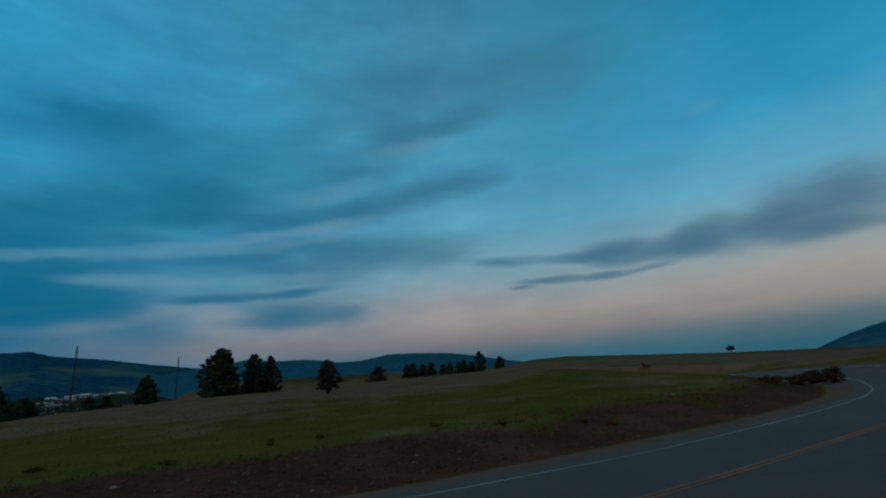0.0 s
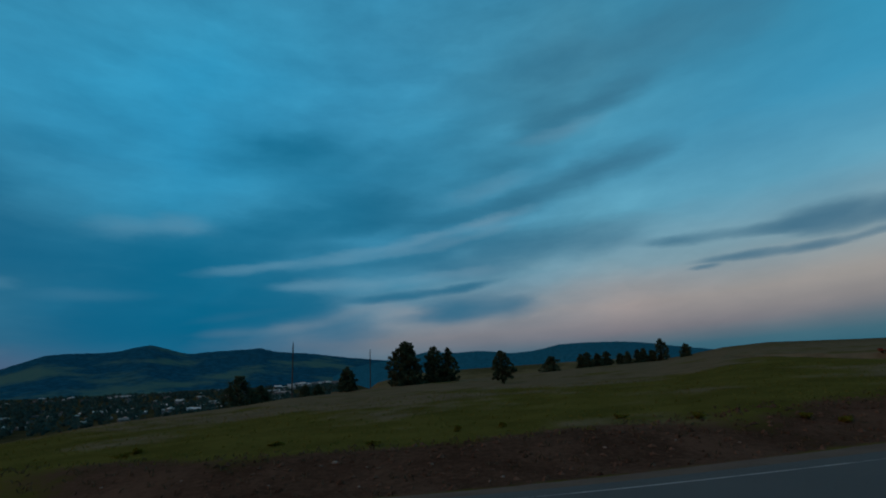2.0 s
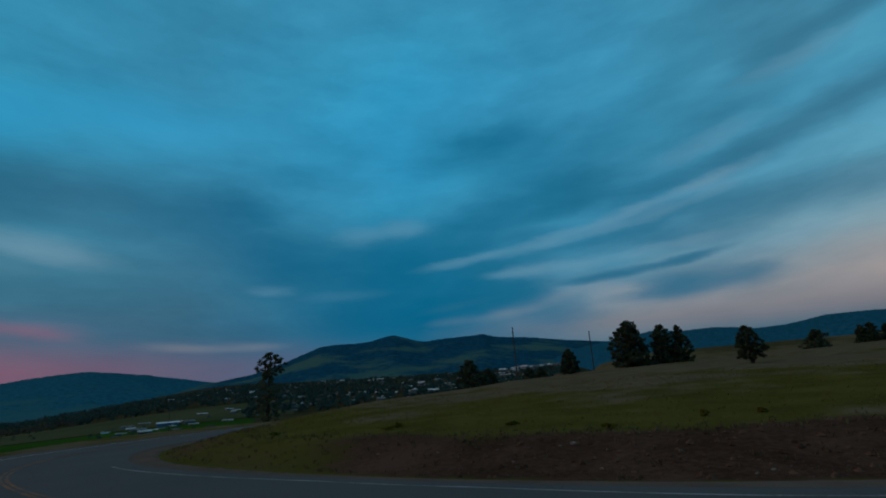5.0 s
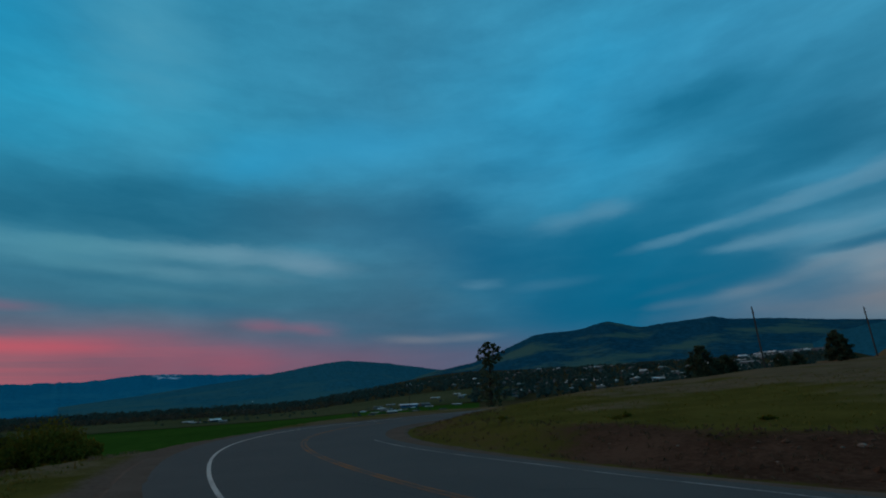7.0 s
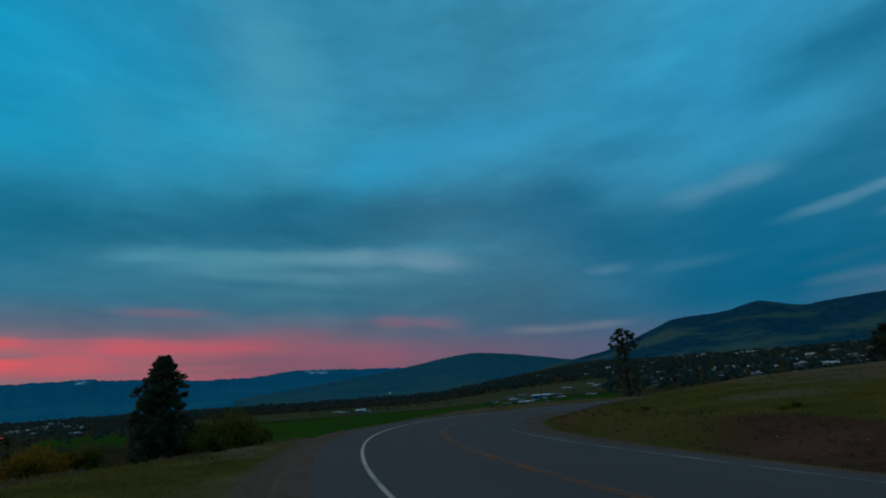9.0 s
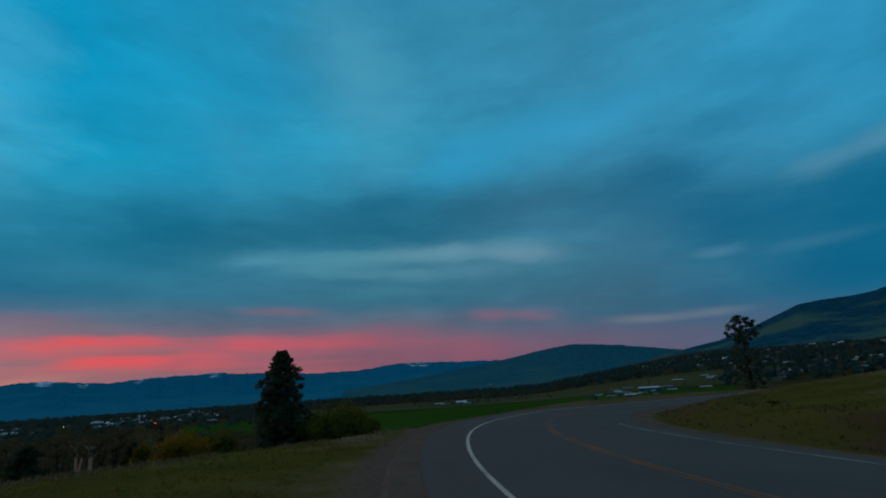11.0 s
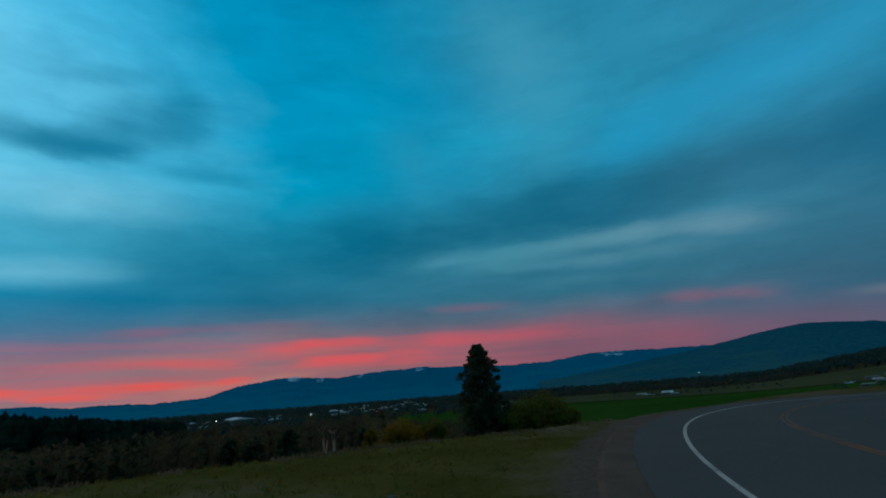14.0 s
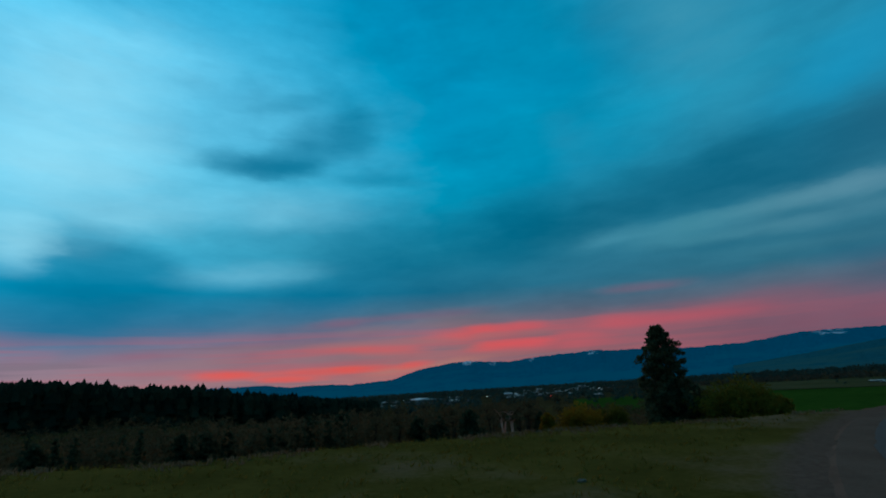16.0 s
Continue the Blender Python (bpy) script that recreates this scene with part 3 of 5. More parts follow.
SCRUB = leafy("scrub_leaves", (0.048, 0.040, 0.020), (0.076, 0.060, 0.028))
WILLOW = leafy("willow_leaves", (0.092, 0.080, 0.012), (0.140, 0.112, 0.018))
AUTUMN = leafy("ochre_leaves", (0.17, 0.088, 0.010), (0.27, 0.14, 0.016))
HEDGE = leafy("hedge_leaves", (0.052, 0.053, 0.040), (0.076, 0.072, 0.050), 0.05)
DRY_GRASS = leafy("straw_blades", (0.115, 0.080, 0.045), (0.19, 0.135, 0.080), 0.5)
BARE = leafy("bare_twigs", (0.062, 0.046, 0.024), (0.100, 0.074, 0.038))
GRASS = leafy("grass_blades", (0.092, 0.078, 0.015), (0.15, 0.116, 0.026), 0.5)
WEED = leafy("dry_weeds", (0.060, 0.038, 0.022), (0.105, 0.066, 0.038), 0.8)
BARK = mottled("bark", (0.020, 0.014, 0.010), (0.055, 0.038, 0.028), 1.5, 14.0, 0.95, 0.6, 0.03)
PALE_BARK = mottled("pale_bark", (0.46, 0.19, 0.14), (0.74, 0.38, 0.30), 0.7, 8.0, 0.9, 0.3, 0.02)
POLE_WOOD = mottled("weathered_pole", (0.030, 0.026, 0.022), (0.065, 0.054, 0.044), 0.6, 12.0, 0.9, 0.4, 0.01)
STONE = mottled("pale_stone", (0.09, 0.065, 0.048), (0.20, 0.145, 0.11), 3.0, 25.0, 0.9, 0.5, 0.02, 0.15)
WALL_PALE = mottled("pale_siding", (0.06, 0.06, 0.06), (0.14, 0.135, 0.13), 0.3, 3.0, 0.8, 0.0, tone=0.35)
ROOF_PALE = mottled("metal_roof", (0.18, 0.16, 0.14), (0.46, 0.42, 0.375), 0.2, 2.0, 0.7, 0.0, tone=0.65)
ROOF_WHITE = mottled("white_metal_roof", (0.40, 0.40, 0.40), (0.62, 0.62, 0.62), 0.15, 1.0, 0.6, 0.0)
ROOF_DARK = mottled("shingle_roof", (0.05, 0.045, 0.042), (0.13, 0.11, 0.10), 0.3, 3.0, 0.9, 0.0, tone=0.4)
BLUE_SHEET = mottled("blue_sheet", (0.03, 0.075, 0.14), (0.045, 0.11, 0.20), 0.2, 2.0, 0.6, 0.0)
RUST = mottled("rusty_steel", (0.07, 0.016, 0.011), (0.16, 0.034, 0.022), 1.5, 15.0, 0.85, 0.3, 0.01)
PANE = mottled("window_pane", (0.010, 0.014, 0.018), (0.025, 0.032, 0.038), 0.5, 3.0, 0.15, 0.0, spec=0.5)


def lamp_material(name, colour, power):
    m, n, b = material(name, 0.5, 0.3)
    n.put(b.inputs["Base Color"], rgb(*colour)), n.put(b.inputs["Emission Color"], rgb(*colour))
    b.inputs["Emission Strength"].default_value = power
    return m


LAMP_WHITE = lamp_material("lit_lamp", (0.85, 1.0, 0.95), 6.0)
LAMP_RED = lamp_material("red_signal", (1.0, 0.05, 0.05), 2.5)


# ------------------------------------------------------------------ mesh helpers
def mesh_object(name, verts, faces, mat, parent=None, label="", smooth=False, mats=None, index=None):
    me = bpy.data.meshes.new(name)
    me.from_pydata(verts, [], faces)
    for x in (mats or [mat]):
        me.materials.append(x)
    if index is not None:
        me.polygons.foreach_set("material_index", index)
    if smooth:
        me.polygons.foreach_set("use_smooth", [True] * len(me.polygons))
    me.update()
    ob = new(name, me)
    if parent is not None:
        ob.parent = parent
    return tagged(ob, label)


def part(name, bm, mat, parent=None, label="", smooth=False):
    me = bpy.data.meshes.new(name)
    bm.to_mesh(me)
    bm.free()
    me.materials.append(mat)
    if smooth:
        me.polygons.foreach_set("use_smooth", [True] * len(me.polygons))
    ob = new(name, me)
    if parent is not None:
        ob.parent = parent
    return tagged(ob, label)


def box(bm, x0, y0, z0, x1, y1, z1, bevel=0.0):
    g = bmesh.ops.create_cube(bm, size=1.0)["verts"]
    bmesh.ops.scale(bm, vec=(x1 - x0, y1 - y0, z1 - z0), verts=g)
    bmesh.ops.translate(bm, vec=((x0 + x1) / 2, (y0 + y1) / 2, (z0 + z1) / 2), verts=g)
    if bevel:
        bmesh.ops.bevel(bm, geom=list({e for v in g for e in v.link_edges}), offset=bevel, segments=1, affect="EDGES")


def tube(verts, faces, points, radii, sides=7):
    """Adds a tapering round limb along points to the two lists."""
    base = len(verts)
    for i, (p, r) in enumerate(zip(points, radii)):
        p = Vector(p)
        d = (Vector(points[min(i + 1, len(points) - 1)]) - Vector(points[max(i - 1, 0)])).normalized()
        a = d.orthogonal().normalized()
        b = d.cross(a)
        for k in range(sides):
            t = 2 * math.pi * k / sides
            verts.append(tuple(p + (a * math.cos(t) + b * math.sin(t)) * r))
    for i in range(len(points) - 1):
        for k in range(sides):
            k2 = (k + 1) % sides
            faces.append((base + i * sides + k, base + i * sides + k2, base + (i + 1) * sides + k2, base + (i + 1) * sides + k))
    faces.append(tuple(base + (len(points) - 1) * sides + k for k in range(sides)))


def leaf_cards(verts, faces, rng, centre, spread, count, size, flat=1.0):
    """Adds a clump of small, randomly turned leaves about centre."""
    c = np.asarray(centre, float)
    for _ in range(count):
        d = rng.normal(0, 1, 3)
        d *= rng.random() ** 0.4 / max(np.linalg.norm(d), 1e-6)
        p = c + d * np.asarray(spread)
        a = rng.normal(0, 1, 3)
        a /= np.linalg.norm(a)
        b = np.cross(a, rng.normal(0, 1, 3))
        b /= max(np.linalg.norm(b), 1e-6)
        a[2] *= flat
        s = size * rng.uniform(0.6, 1.3)
        k = len(verts)
        verts.extend([tuple(p - a * s), tuple(p + b * s * 0.55), tuple(p + a * s), tuple(p - b * s * 0.55)])
        faces.append((k, k + 1, k + 2, k + 3))


# ------------------------------------------------------------------ the lie of the land
def polar(bearing_deg, r):
    a = np.radians(bearing_deg)
    return -np.sin(a) * r, np.cos(a) * r


def road_plane(x, y):
    """The road's surface: banked towards the hill, climbing to the east."""
    x, y = np.asarray(x, float), np.asarray(y, float)
    up = np.maximum(x - 4, 0)
    climb = np.where(up < 36, 0.0011 * up ** 2, 0.0011 * 36 ** 2 + 0.08 * (up - 36))
    return 0.008 * x + climb + np.where(y < 8, -0.024 * y, -0.192 - 0.288 * (1 - np.exp(-np.maximum(y - 8, 0) / 12)))


CENTRE_KNOTS = [(-60, 80), (-61.5, 62), (-61, 46), (-58, 33), (-52, 22.3), (-46.9, 15.3), (-41.2, 9.2), (-36.2, 5.6), (-30.7, 3.3), (-24.9, 2.1), (-18.9, 2.05),
                (-12, 2.95), (-5.6, 4.6), (1.0, 7.5), (10.9, 14.0), (19.2, 19.7), (23.6, 23.6), (27.6, 28.9), (29.9, 33), (31.6, 39), (32.2, 46), (31.5, 55), (29, 67), (24, 82)]


def smooth_line(knots, step=0.6):
    k = [Vector((*p, 0)) for p in knots]
    k = [k[0] * 2 - k[1], *k, k[-1] * 2 - k[-2]]
    out = []
    for a, b, c, d in zip(k, k[1:], k[2:], k[3:]):
        n = max(2, int((c - b).length / step))
        for i in range(n):
            t = i / n
            out.append(0.5 * (2 * b + (c - a) * t + (2 * a - 5 * b + 4 * c - d) * t * t + (3 * b - a - 3 * c + d) * t ** 3))
    out.append(k[-2])
    return np.array([(p.x, p.y) for p in out])


CENTRE = smooth_line(CENTRE_KNOTS)
HEADING = np.gradient(CENTRE, axis=0)
HEADING /= np.linalg.norm(HEADING, axis=1)[:, None]
SIDE = np.c_[-HEADING[:, 1], HEADING[:, 0]]    # towards the hill


def road_offset(x, y):
    """Distance from the road's middle, positive on the hill's side."""
    x, y = np.atleast_1d(np.asarray(x, float)), np.atleast_1d(np.asarray(y, float))
    best, side = np.full(x.shape, 1e9), np.zeros(x.shape)
    for i in range(0, len(CENTRE)):
        dx, dy = x - CENTRE[i, 0], y - CENTRE[i, 1]
        d = dx * dx + dy * dy
        near = d < best
        best[near] = d[near]
        side[near] = (dx * SIDE[i, 0] + dy * SIDE[i, 1])[near]
    return np.where(np.sqrt(best) < 12, side, np.sign(side) * np.sqrt(best))


def step(v, a, b):
    t = np.clip((v - a) / (b - a), 0, 1)
    return t * t * (3 - 2 * t)


VALLEY = -14.0


def wobble(x, y, size, seed):
    """Smooth random relief made of a few crossed waves."""
    r = np.random.RandomState(seed)
    z = 0
    for k in range(6):
        a, f, p = r.uniform(0, 6.28), r.uniform(0.6, 2.2) / size, r.uniform(0, 6.28)
        z = z + np.sin((x * math.cos(a) + y * math.sin(a)) * f + p) / (1 + 0.4 * k)
    return z / 3


def ground_height(x, y):
    x, y = np.atleast_1d(np.asarray(x, float)), np.atleast_1d(np.asarray(y, float))
    r = np.hypot(x, y) + 1e-6
    az = np.degrees(np.arctan2(-x, y))
    az = np.where(az < -105, az + 360, az)
    plane = road_plane(x, y)
    off = road_offset(x, y)
    # hill inside the bend: bank, meadow, crest
    crest_r = np.interp(az, [-60, -20, 0, 20, 40, 54, 62, 70, 76], [320, 320, 240, 130, 100, 72, 60, 52, 46])
    crest_e = np.interp(az, [-60, -40.7, -35.8, -29.4, -24.3, -16.4, -12.8, -9, -6, -3, 2, 6.5, 12.8, 21.6, 29.5, 38, 42, 53, 62, 69, 75],
                        [0.5, 0.8, 1.05, 1.38, 1.72, 2.25, 2.5, 2.4, 2.0, 1.7, 1.64, 1.5, 1.29, 1.14, 0.88, 0.6, 0.2, -0.4, -1.4, -1.95, -2.2])
    crest_z = EYE + crest_r * np.tan(np.radians(crest_e))
    bank_r = np.interp(az, [-45, -37, -30, -10, 30, 43, 60, 70, 78], [40, 33, 25, 18.5, 18, 20, 25, 33, 40])
    back = np.minimum(r, bank_r) / r
    bank_z = road_plane(x * back, y * back) + 0.62 * step(off, 5.6, 9.5)
    t = np.clip((r - bank_r) / (crest_r - bank_r), 0, 1)
    hill = bank_z * (1 - t) + crest_z * t
    past = np.maximum(r - crest_r, 0)
    falls = step(az, 2, 24)
    drop = np.where(r > crest_r, -0.10 * past * falls + (1 - falls) * past * np.tan(np.radians(crest_e - 0.25)), 0)
    hill = np.where(r > crest_r, np.maximum(crest_z + drop, VALLEY), hill)
    hill = hill + step(r, 16, 60) * 0.18 * wobble(x, y, 9.0, 3) * (1 - step(r, 90, 110))
    # the outer side: verge, then the fall to the valley
    edge = np.interp(az, [72, 80, 90, 99, 110, 124, 136.5, 149, 165, 177, 210, 290], [80, 66, 38, 27, 21.4, 18.5, 16.9, 15.5, 15.3, 17, 20, 18])
    over = np.maximum(r - edge, 0)
    outer = np.where(r < edge, plane, np.maximum(road_plane(x / r * edge, y / r * edge) - 0.115 * over - 0.3 * step(over, 0, 6), VALLEY))
    w = step(az, 70, 77) * (1 - step(az, 280, 300))
    hillside = (off > 0) & (r < 95) & (az < 95)
    w = np.where(hillside, 0.0, w)
    w = np.where((off < 0) & (r < 95) & (az < 120), 1.0, w)
    z = hill * (1 - w) + outer * w
    # the town's slope and the valley's far side
    town = np.clip(step(az, 23, 32) * (1 - step(az, 66, 90)), 0, 1)
    z = z + town * np.clip(r - 320, 0, 1500) * 0.052
    south = step(az, 152, 170) * (1 - step(az, 205, 240))
    z = z + south * 9 * step(r, 150, 340)
    z = z + step(r, 150, 400) * 1.2 * wobble(x, y, 90.0, 5) * step(az, 5, 30)
    # road bed
    bed = 1 - step(np.abs(off), 5.4, 6.6)
    z = z * (1 - bed) + (plane - 0.03) * bed
    # small relief on open ground
    return z + (1 - bed) * 0.05 * wobble(x, y, 1.6, 9) * (1 - step(r, 30, 60))


def land(bearing_deg, r):
    x, y = polar(bearing_deg, r)
    return float(x), float(y), float(ground_height(x, y)[0])


def build_ground():
    az = np.r_[np.arange(-70, 200, 0.5), np.arange(200, 290, 5.0)]
    rr = np.r_[0.0, 1.2 * (4850 / 1.2) ** (np.arange(170) / 169)]
    A, Rr = np.meshgrid(az, rr[1:])
    x, y = polar(A, Rr)
    off = road_offset(x.ravel(), y.ravel())
    z = ground_height(x.ravel(), y.ravel())
    n, m = len(az), len(rr) - 1
    verts = np.c_[x.ravel(), y.ravel(), z]
    faces = []
    for i in range(m - 1):
        for j in range(n):
            k = (j + 1) % n
            faces.append((i * n + j, i * n + k, (i + 1) * n + k, (i + 1) * n + j))
    verts = np.vstack([verts, [[0, 0, float(ground_height(0.0, 0.0)[0])]]])
    faces += [(len(verts) - 1, (j + 1) % n, j) for j in range(n)]
    faces = [f[::-1] for f in faces]
    ob = mesh_object("ground", verts.tolist(), faces, GRASSLAND, smooth=True)
    a, r = A.ravel(), Rr.ravel()
    hill = (off > 0) & (a < 95)
    off = off + 1.3 * wobble(x.ravel(), y.ravel(), 2.2, 14) * step(off, 6, 8)
    soil = np.where(hill, 0.80 * step(off, 4.9, 5.8) * (1 - step(off, 8.0, 12.0)) * (0.80 + 0.20 * step(a, -22, -8)) * (1 - 0.55 * step(a, 44, 64)) + 0.06 * step(a, 44, 58) * (1 - step(off, 9, 24)), 0.0)
    mid = np.interp(a, [-20, 15], [62, 33])
    dry = np.where(a < 90, 0.16 + step(r, mid, mid * 1.5) * 0.7 + 0.12 * (1 - step(off, 10, 16)) * step(a, -18, -4) - 0.42 * step(a, 36, 50) * (1 - step(off, 12, 22)), 0.20 + 0.4 * (1 - step(-off, 7, 11)))
    stony = np.where(hill, 0.0, step(-off, 3.6, 4.4) * (1 - step(-off, 5.3, 7.4)) * (r < 95))
    for name, v in (("soil", soil), ("straw", dry), ("gravel", stony)):
        ob.data.attributes.new(name, "FLOAT", "POINT").data.foreach_set("value", np.r_[v, v[:n].mean()].astype(np.float32))
    return tagged(ob, "olive meadow and valley floor at dusk", "ground", kind="structure")


GROUND = build_ground()


# ------------------------------------------------------------------ road
def ribbon(name, mat, a, b, lift, ragged=0.0, first=0, last=None, seed=1, drift=None, dip=0.0):
    """A strip along the road between two offsets from its middle."""
    rng = np.random.RandomState(seed)
    ids = range(first, len(CENTRE) if last is None else last)
    cols = 7 if abs(b - a) > 0.5 else 2
    verts, faces = [], []
    for i in ids:
        e = rng.normal(0, 1) * ragged
        for c in range(cols):
            o = a + (b - a) * c / (cols - 1) + (e if c == (0 if a < b and a < 0 else cols - 1) else 0)
            x, y = CENTRE[i] + SIDE[i] * (o + (float(np.interp(CENTRE[i, 0], *drift)) * (c / (cols - 1) if cols > 2 else 1.0) if drift else 0.0))
            verts.append((x, y, road_plane(x, y) + lift - (dip if c == (0 if a < 0 else cols - 1) else 0.0)))
    n = len(verts) // cols
    for i in range(n - 1):
        for c in range(cols - 1):
            k = i * cols + c
            faces.append((k, k + cols, k + cols + 1, k + 1))
    return mesh_object(name, verts, [f[::-1] for f in faces] if b < a else [tuple(reversed(f)) for f in faces], mat)


# how far each edge line lies from the middle: the lanes widen inside the bend
INNER_AT = ([-26, -22, -16, -11, -6, -1, 3, 8, 16, 24], [0.0, 0.12, 0.50, 0.84, 0.84, 0.46, 0.28, 0.02, 0.04, 0.16])
OUTER_AT = ([-30, -24, -18, -14, -9], [0.0, 0.0, -0.12, -0.22, -0.32])
FADES = int(np.argmin(np.abs(CENTRE[:, 0] + 24.5) + 100 * (CENTRE[:, 1] > 12)))
tagged(ribbon("road", ASPHALT, -4.85, 4.1, 0.03, 0.02, drift=(INNER_AT[0], [0.7 * v for v in INNER_AT[1]])), "grey asphalt two-lane road curving round the hill", "road", kind="structure")
tagged(ribbon("shoulder_gravel", GRAVEL, -5.7, -4.7, 0.012, 0.05, seed=2, dip=0.05), "gravel shoulder beside the road", "shoulder", kind="structure")
tagged(ribbon("inner_shoulder", GRAVEL, 3.9, 5.35, 0.014, 0.06, seed=3, dip=0.05), "narrow gravel strip below the bank", "shoulder", kind="structure")
tagged(ribbon("edge_line_outer", WHITE_PAINT, -3.27, -3.16, 0.036, drift=OUTER_AT), "worn white edge line on the asphalt", "road marking", kind="structure")
tagged(ribbon("edge_line_inner", FADED_PAINT, 3.22, 3.31, 0.036, drift=INNER_AT, first=FADES), "worn white edge line on the asphalt", "road marking", kind="structure")
tagged(ribbon("centre_line", YELLOW_PAINT, -0.05, 0.05, 0.036), "worn faded yellow centre line", "road marking", kind="structure")
tagged(ribbon("centre_line", YELLOW_PAINT, 0.12, 0.22, 0.036), "worn faded yellow centre line", "road marking", kind="structure")


# ------------------------------------------------------------------ mountains
def ridge(name, mat, crest_r, foot_r, table, label, rough=0.06, seed=1, foot=-1.6, back=400, snow=False):
    """A range whose crest has the heights (degrees) of table over its bearings; the near face falls to the foot."""
    ta, te = [p[0] for p in table], [p[1] for p in table]
    az = np.arange(ta[0], ta[-1] + 0.01, 0.2)
    rng = np.random.RandomState(seed)
    e = np.interp(az, ta, te)
    e = np.convolve(np.pad(e, 1, "edge"), np.ones(3) / 3, "valid")
    jag = np.convolve(rng.normal(0, 1, len(az) + 4), np.ones(5) / 5, "valid") * rough + rng.normal(0, 1, len(az)) * rough * 0.45
    rows = 26
    low = EYE + foot_r * math.tan(radians(foot))
    zc = EYE + crest_r * np.tan(np.radians(e + jag))
    verts, faces, summit = [], [], []
    for j in range(rows + 1):
        t = j / rows
        spur = np.array([noise.fractal(Vector((a * 0.22, t * 2.2, seed * 3.1)), 0.9, 2.1, 5) for a in az])
        swell = math.sin(t * math.pi)
        r = foot_r + (crest_r - foot_r) * t + swell * spur * 0.07 * (crest_r - foot_r)
        z = low + (zc - low) * t ** 1.1 + swell * spur * 0.07 * (zc - low)
        x, y = polar(az, r)
        verts += list(zip(x.tolist(), y.tolist(), z.tolist()))
        summit += np.clip((z - EYE) / (EYE + crest_r * math.tan(radians(max(te)))), 0, 1).tolist()
    x, y = polar(az, crest_r + back)
    verts += list(zip(x.tolist(), y.tolist(), [low] * len(az)))
    summit += [0] * len(az)
    n = len(az)
    for j in range(rows + 1):
        for i in range(n - 1):
            faces.append((j * n + i, (j + 1) * n + i, (j + 1) * n + i + 1, j * n + i + 1))
    ob = mesh_object(name, verts, faces, mat, smooth=True)
    if snow:
        rows_az = np.tile(az, rows + 2)
        near_top = np.repeat(np.r_[np.arange(rows + 1) / rows, 0], n)
        patches = sum(w * np.exp(-((rows_az - c) / s) ** 2) for c, s, w in ((134.0, 0.9, 1.0), (131.4, 0.5, 0.8), (120.2, 0.7, 0.8), (127.0, 0.6, 0.6), (98.5, 2.2, 0.55)))
        patches = patches * step(near_top, 0.72, 0.86)
        ob.data.attributes.new("snow", "FLOAT", "POINT").data.foreach_set("value", patches.astype(np.float32))
    ob.data.attributes.new("summit", "FLOAT", "POINT").data.foreach_set("value", np.array(summit, np.float32))
    return tagged(ob, label, "mountain", kind="structure")


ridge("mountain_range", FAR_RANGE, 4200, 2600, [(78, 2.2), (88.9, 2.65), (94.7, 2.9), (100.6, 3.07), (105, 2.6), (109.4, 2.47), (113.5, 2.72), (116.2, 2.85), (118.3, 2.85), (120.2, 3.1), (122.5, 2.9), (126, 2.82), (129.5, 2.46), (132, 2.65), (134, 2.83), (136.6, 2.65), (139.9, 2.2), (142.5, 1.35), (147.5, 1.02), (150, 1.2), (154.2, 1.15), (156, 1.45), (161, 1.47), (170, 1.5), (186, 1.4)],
      "long forested mountain range tinted haze-blue, with patches of snow", 0.055, 4, -0.5, snow=True)
ridge("hazy_forested_hill", MID_HILL, 3000, 1500, [(62, 1.0), (70.4, 2.35), (73, 2.8), (75.9, 3.3), (78.8, 3.65), (81.2, 3.83), (83, 3.65), (85, 3.36), (88.9, 2.7), (92, 2.2), (94.8, 1.9), (100, 1.2), (107, 0.4)],
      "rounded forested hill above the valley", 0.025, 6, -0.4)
ridge("hazy_wooded_mountain", MAIN_HILL, 2400, 1350, [(8, 1.2), (17, 2.0), (24.4, 3.3), (27, 3.85), (31.7, 4.48), (34.5, 4.95), (37.2, 5.25), (39.2, 5.45), (40.8, 5.85), (42, 5.75), (43.5, 5.72), (45.5, 5.62), (47.8, 5.48), (49.6, 6.0), (51, 6.4), (52.4, 6.2), (53.6, 5.85), (55.4, 5.7), (57.4, 5.68), (59.3, 5.5), (61.2, 4.75), (63.1, 3.98), (66.2, 2.94), (70.3, 2.25), (74, 1.5), (78.4, 0.55)],
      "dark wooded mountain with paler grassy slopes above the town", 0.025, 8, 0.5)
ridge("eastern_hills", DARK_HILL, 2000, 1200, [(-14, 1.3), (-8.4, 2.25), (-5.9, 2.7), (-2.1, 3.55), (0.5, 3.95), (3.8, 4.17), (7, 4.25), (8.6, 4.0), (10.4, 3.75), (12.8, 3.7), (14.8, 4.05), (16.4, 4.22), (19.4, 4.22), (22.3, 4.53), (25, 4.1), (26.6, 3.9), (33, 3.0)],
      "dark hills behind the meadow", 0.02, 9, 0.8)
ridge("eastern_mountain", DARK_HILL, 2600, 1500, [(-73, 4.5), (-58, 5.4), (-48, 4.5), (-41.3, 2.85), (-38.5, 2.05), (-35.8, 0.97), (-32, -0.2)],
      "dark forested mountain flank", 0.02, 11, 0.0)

DRY_MEADOW = mountain_material("dry_meadow", (0.058, 0.044, 0.018), (0.105, 0.072, 0.034), 0.44, size=0.012, lift=0.0)
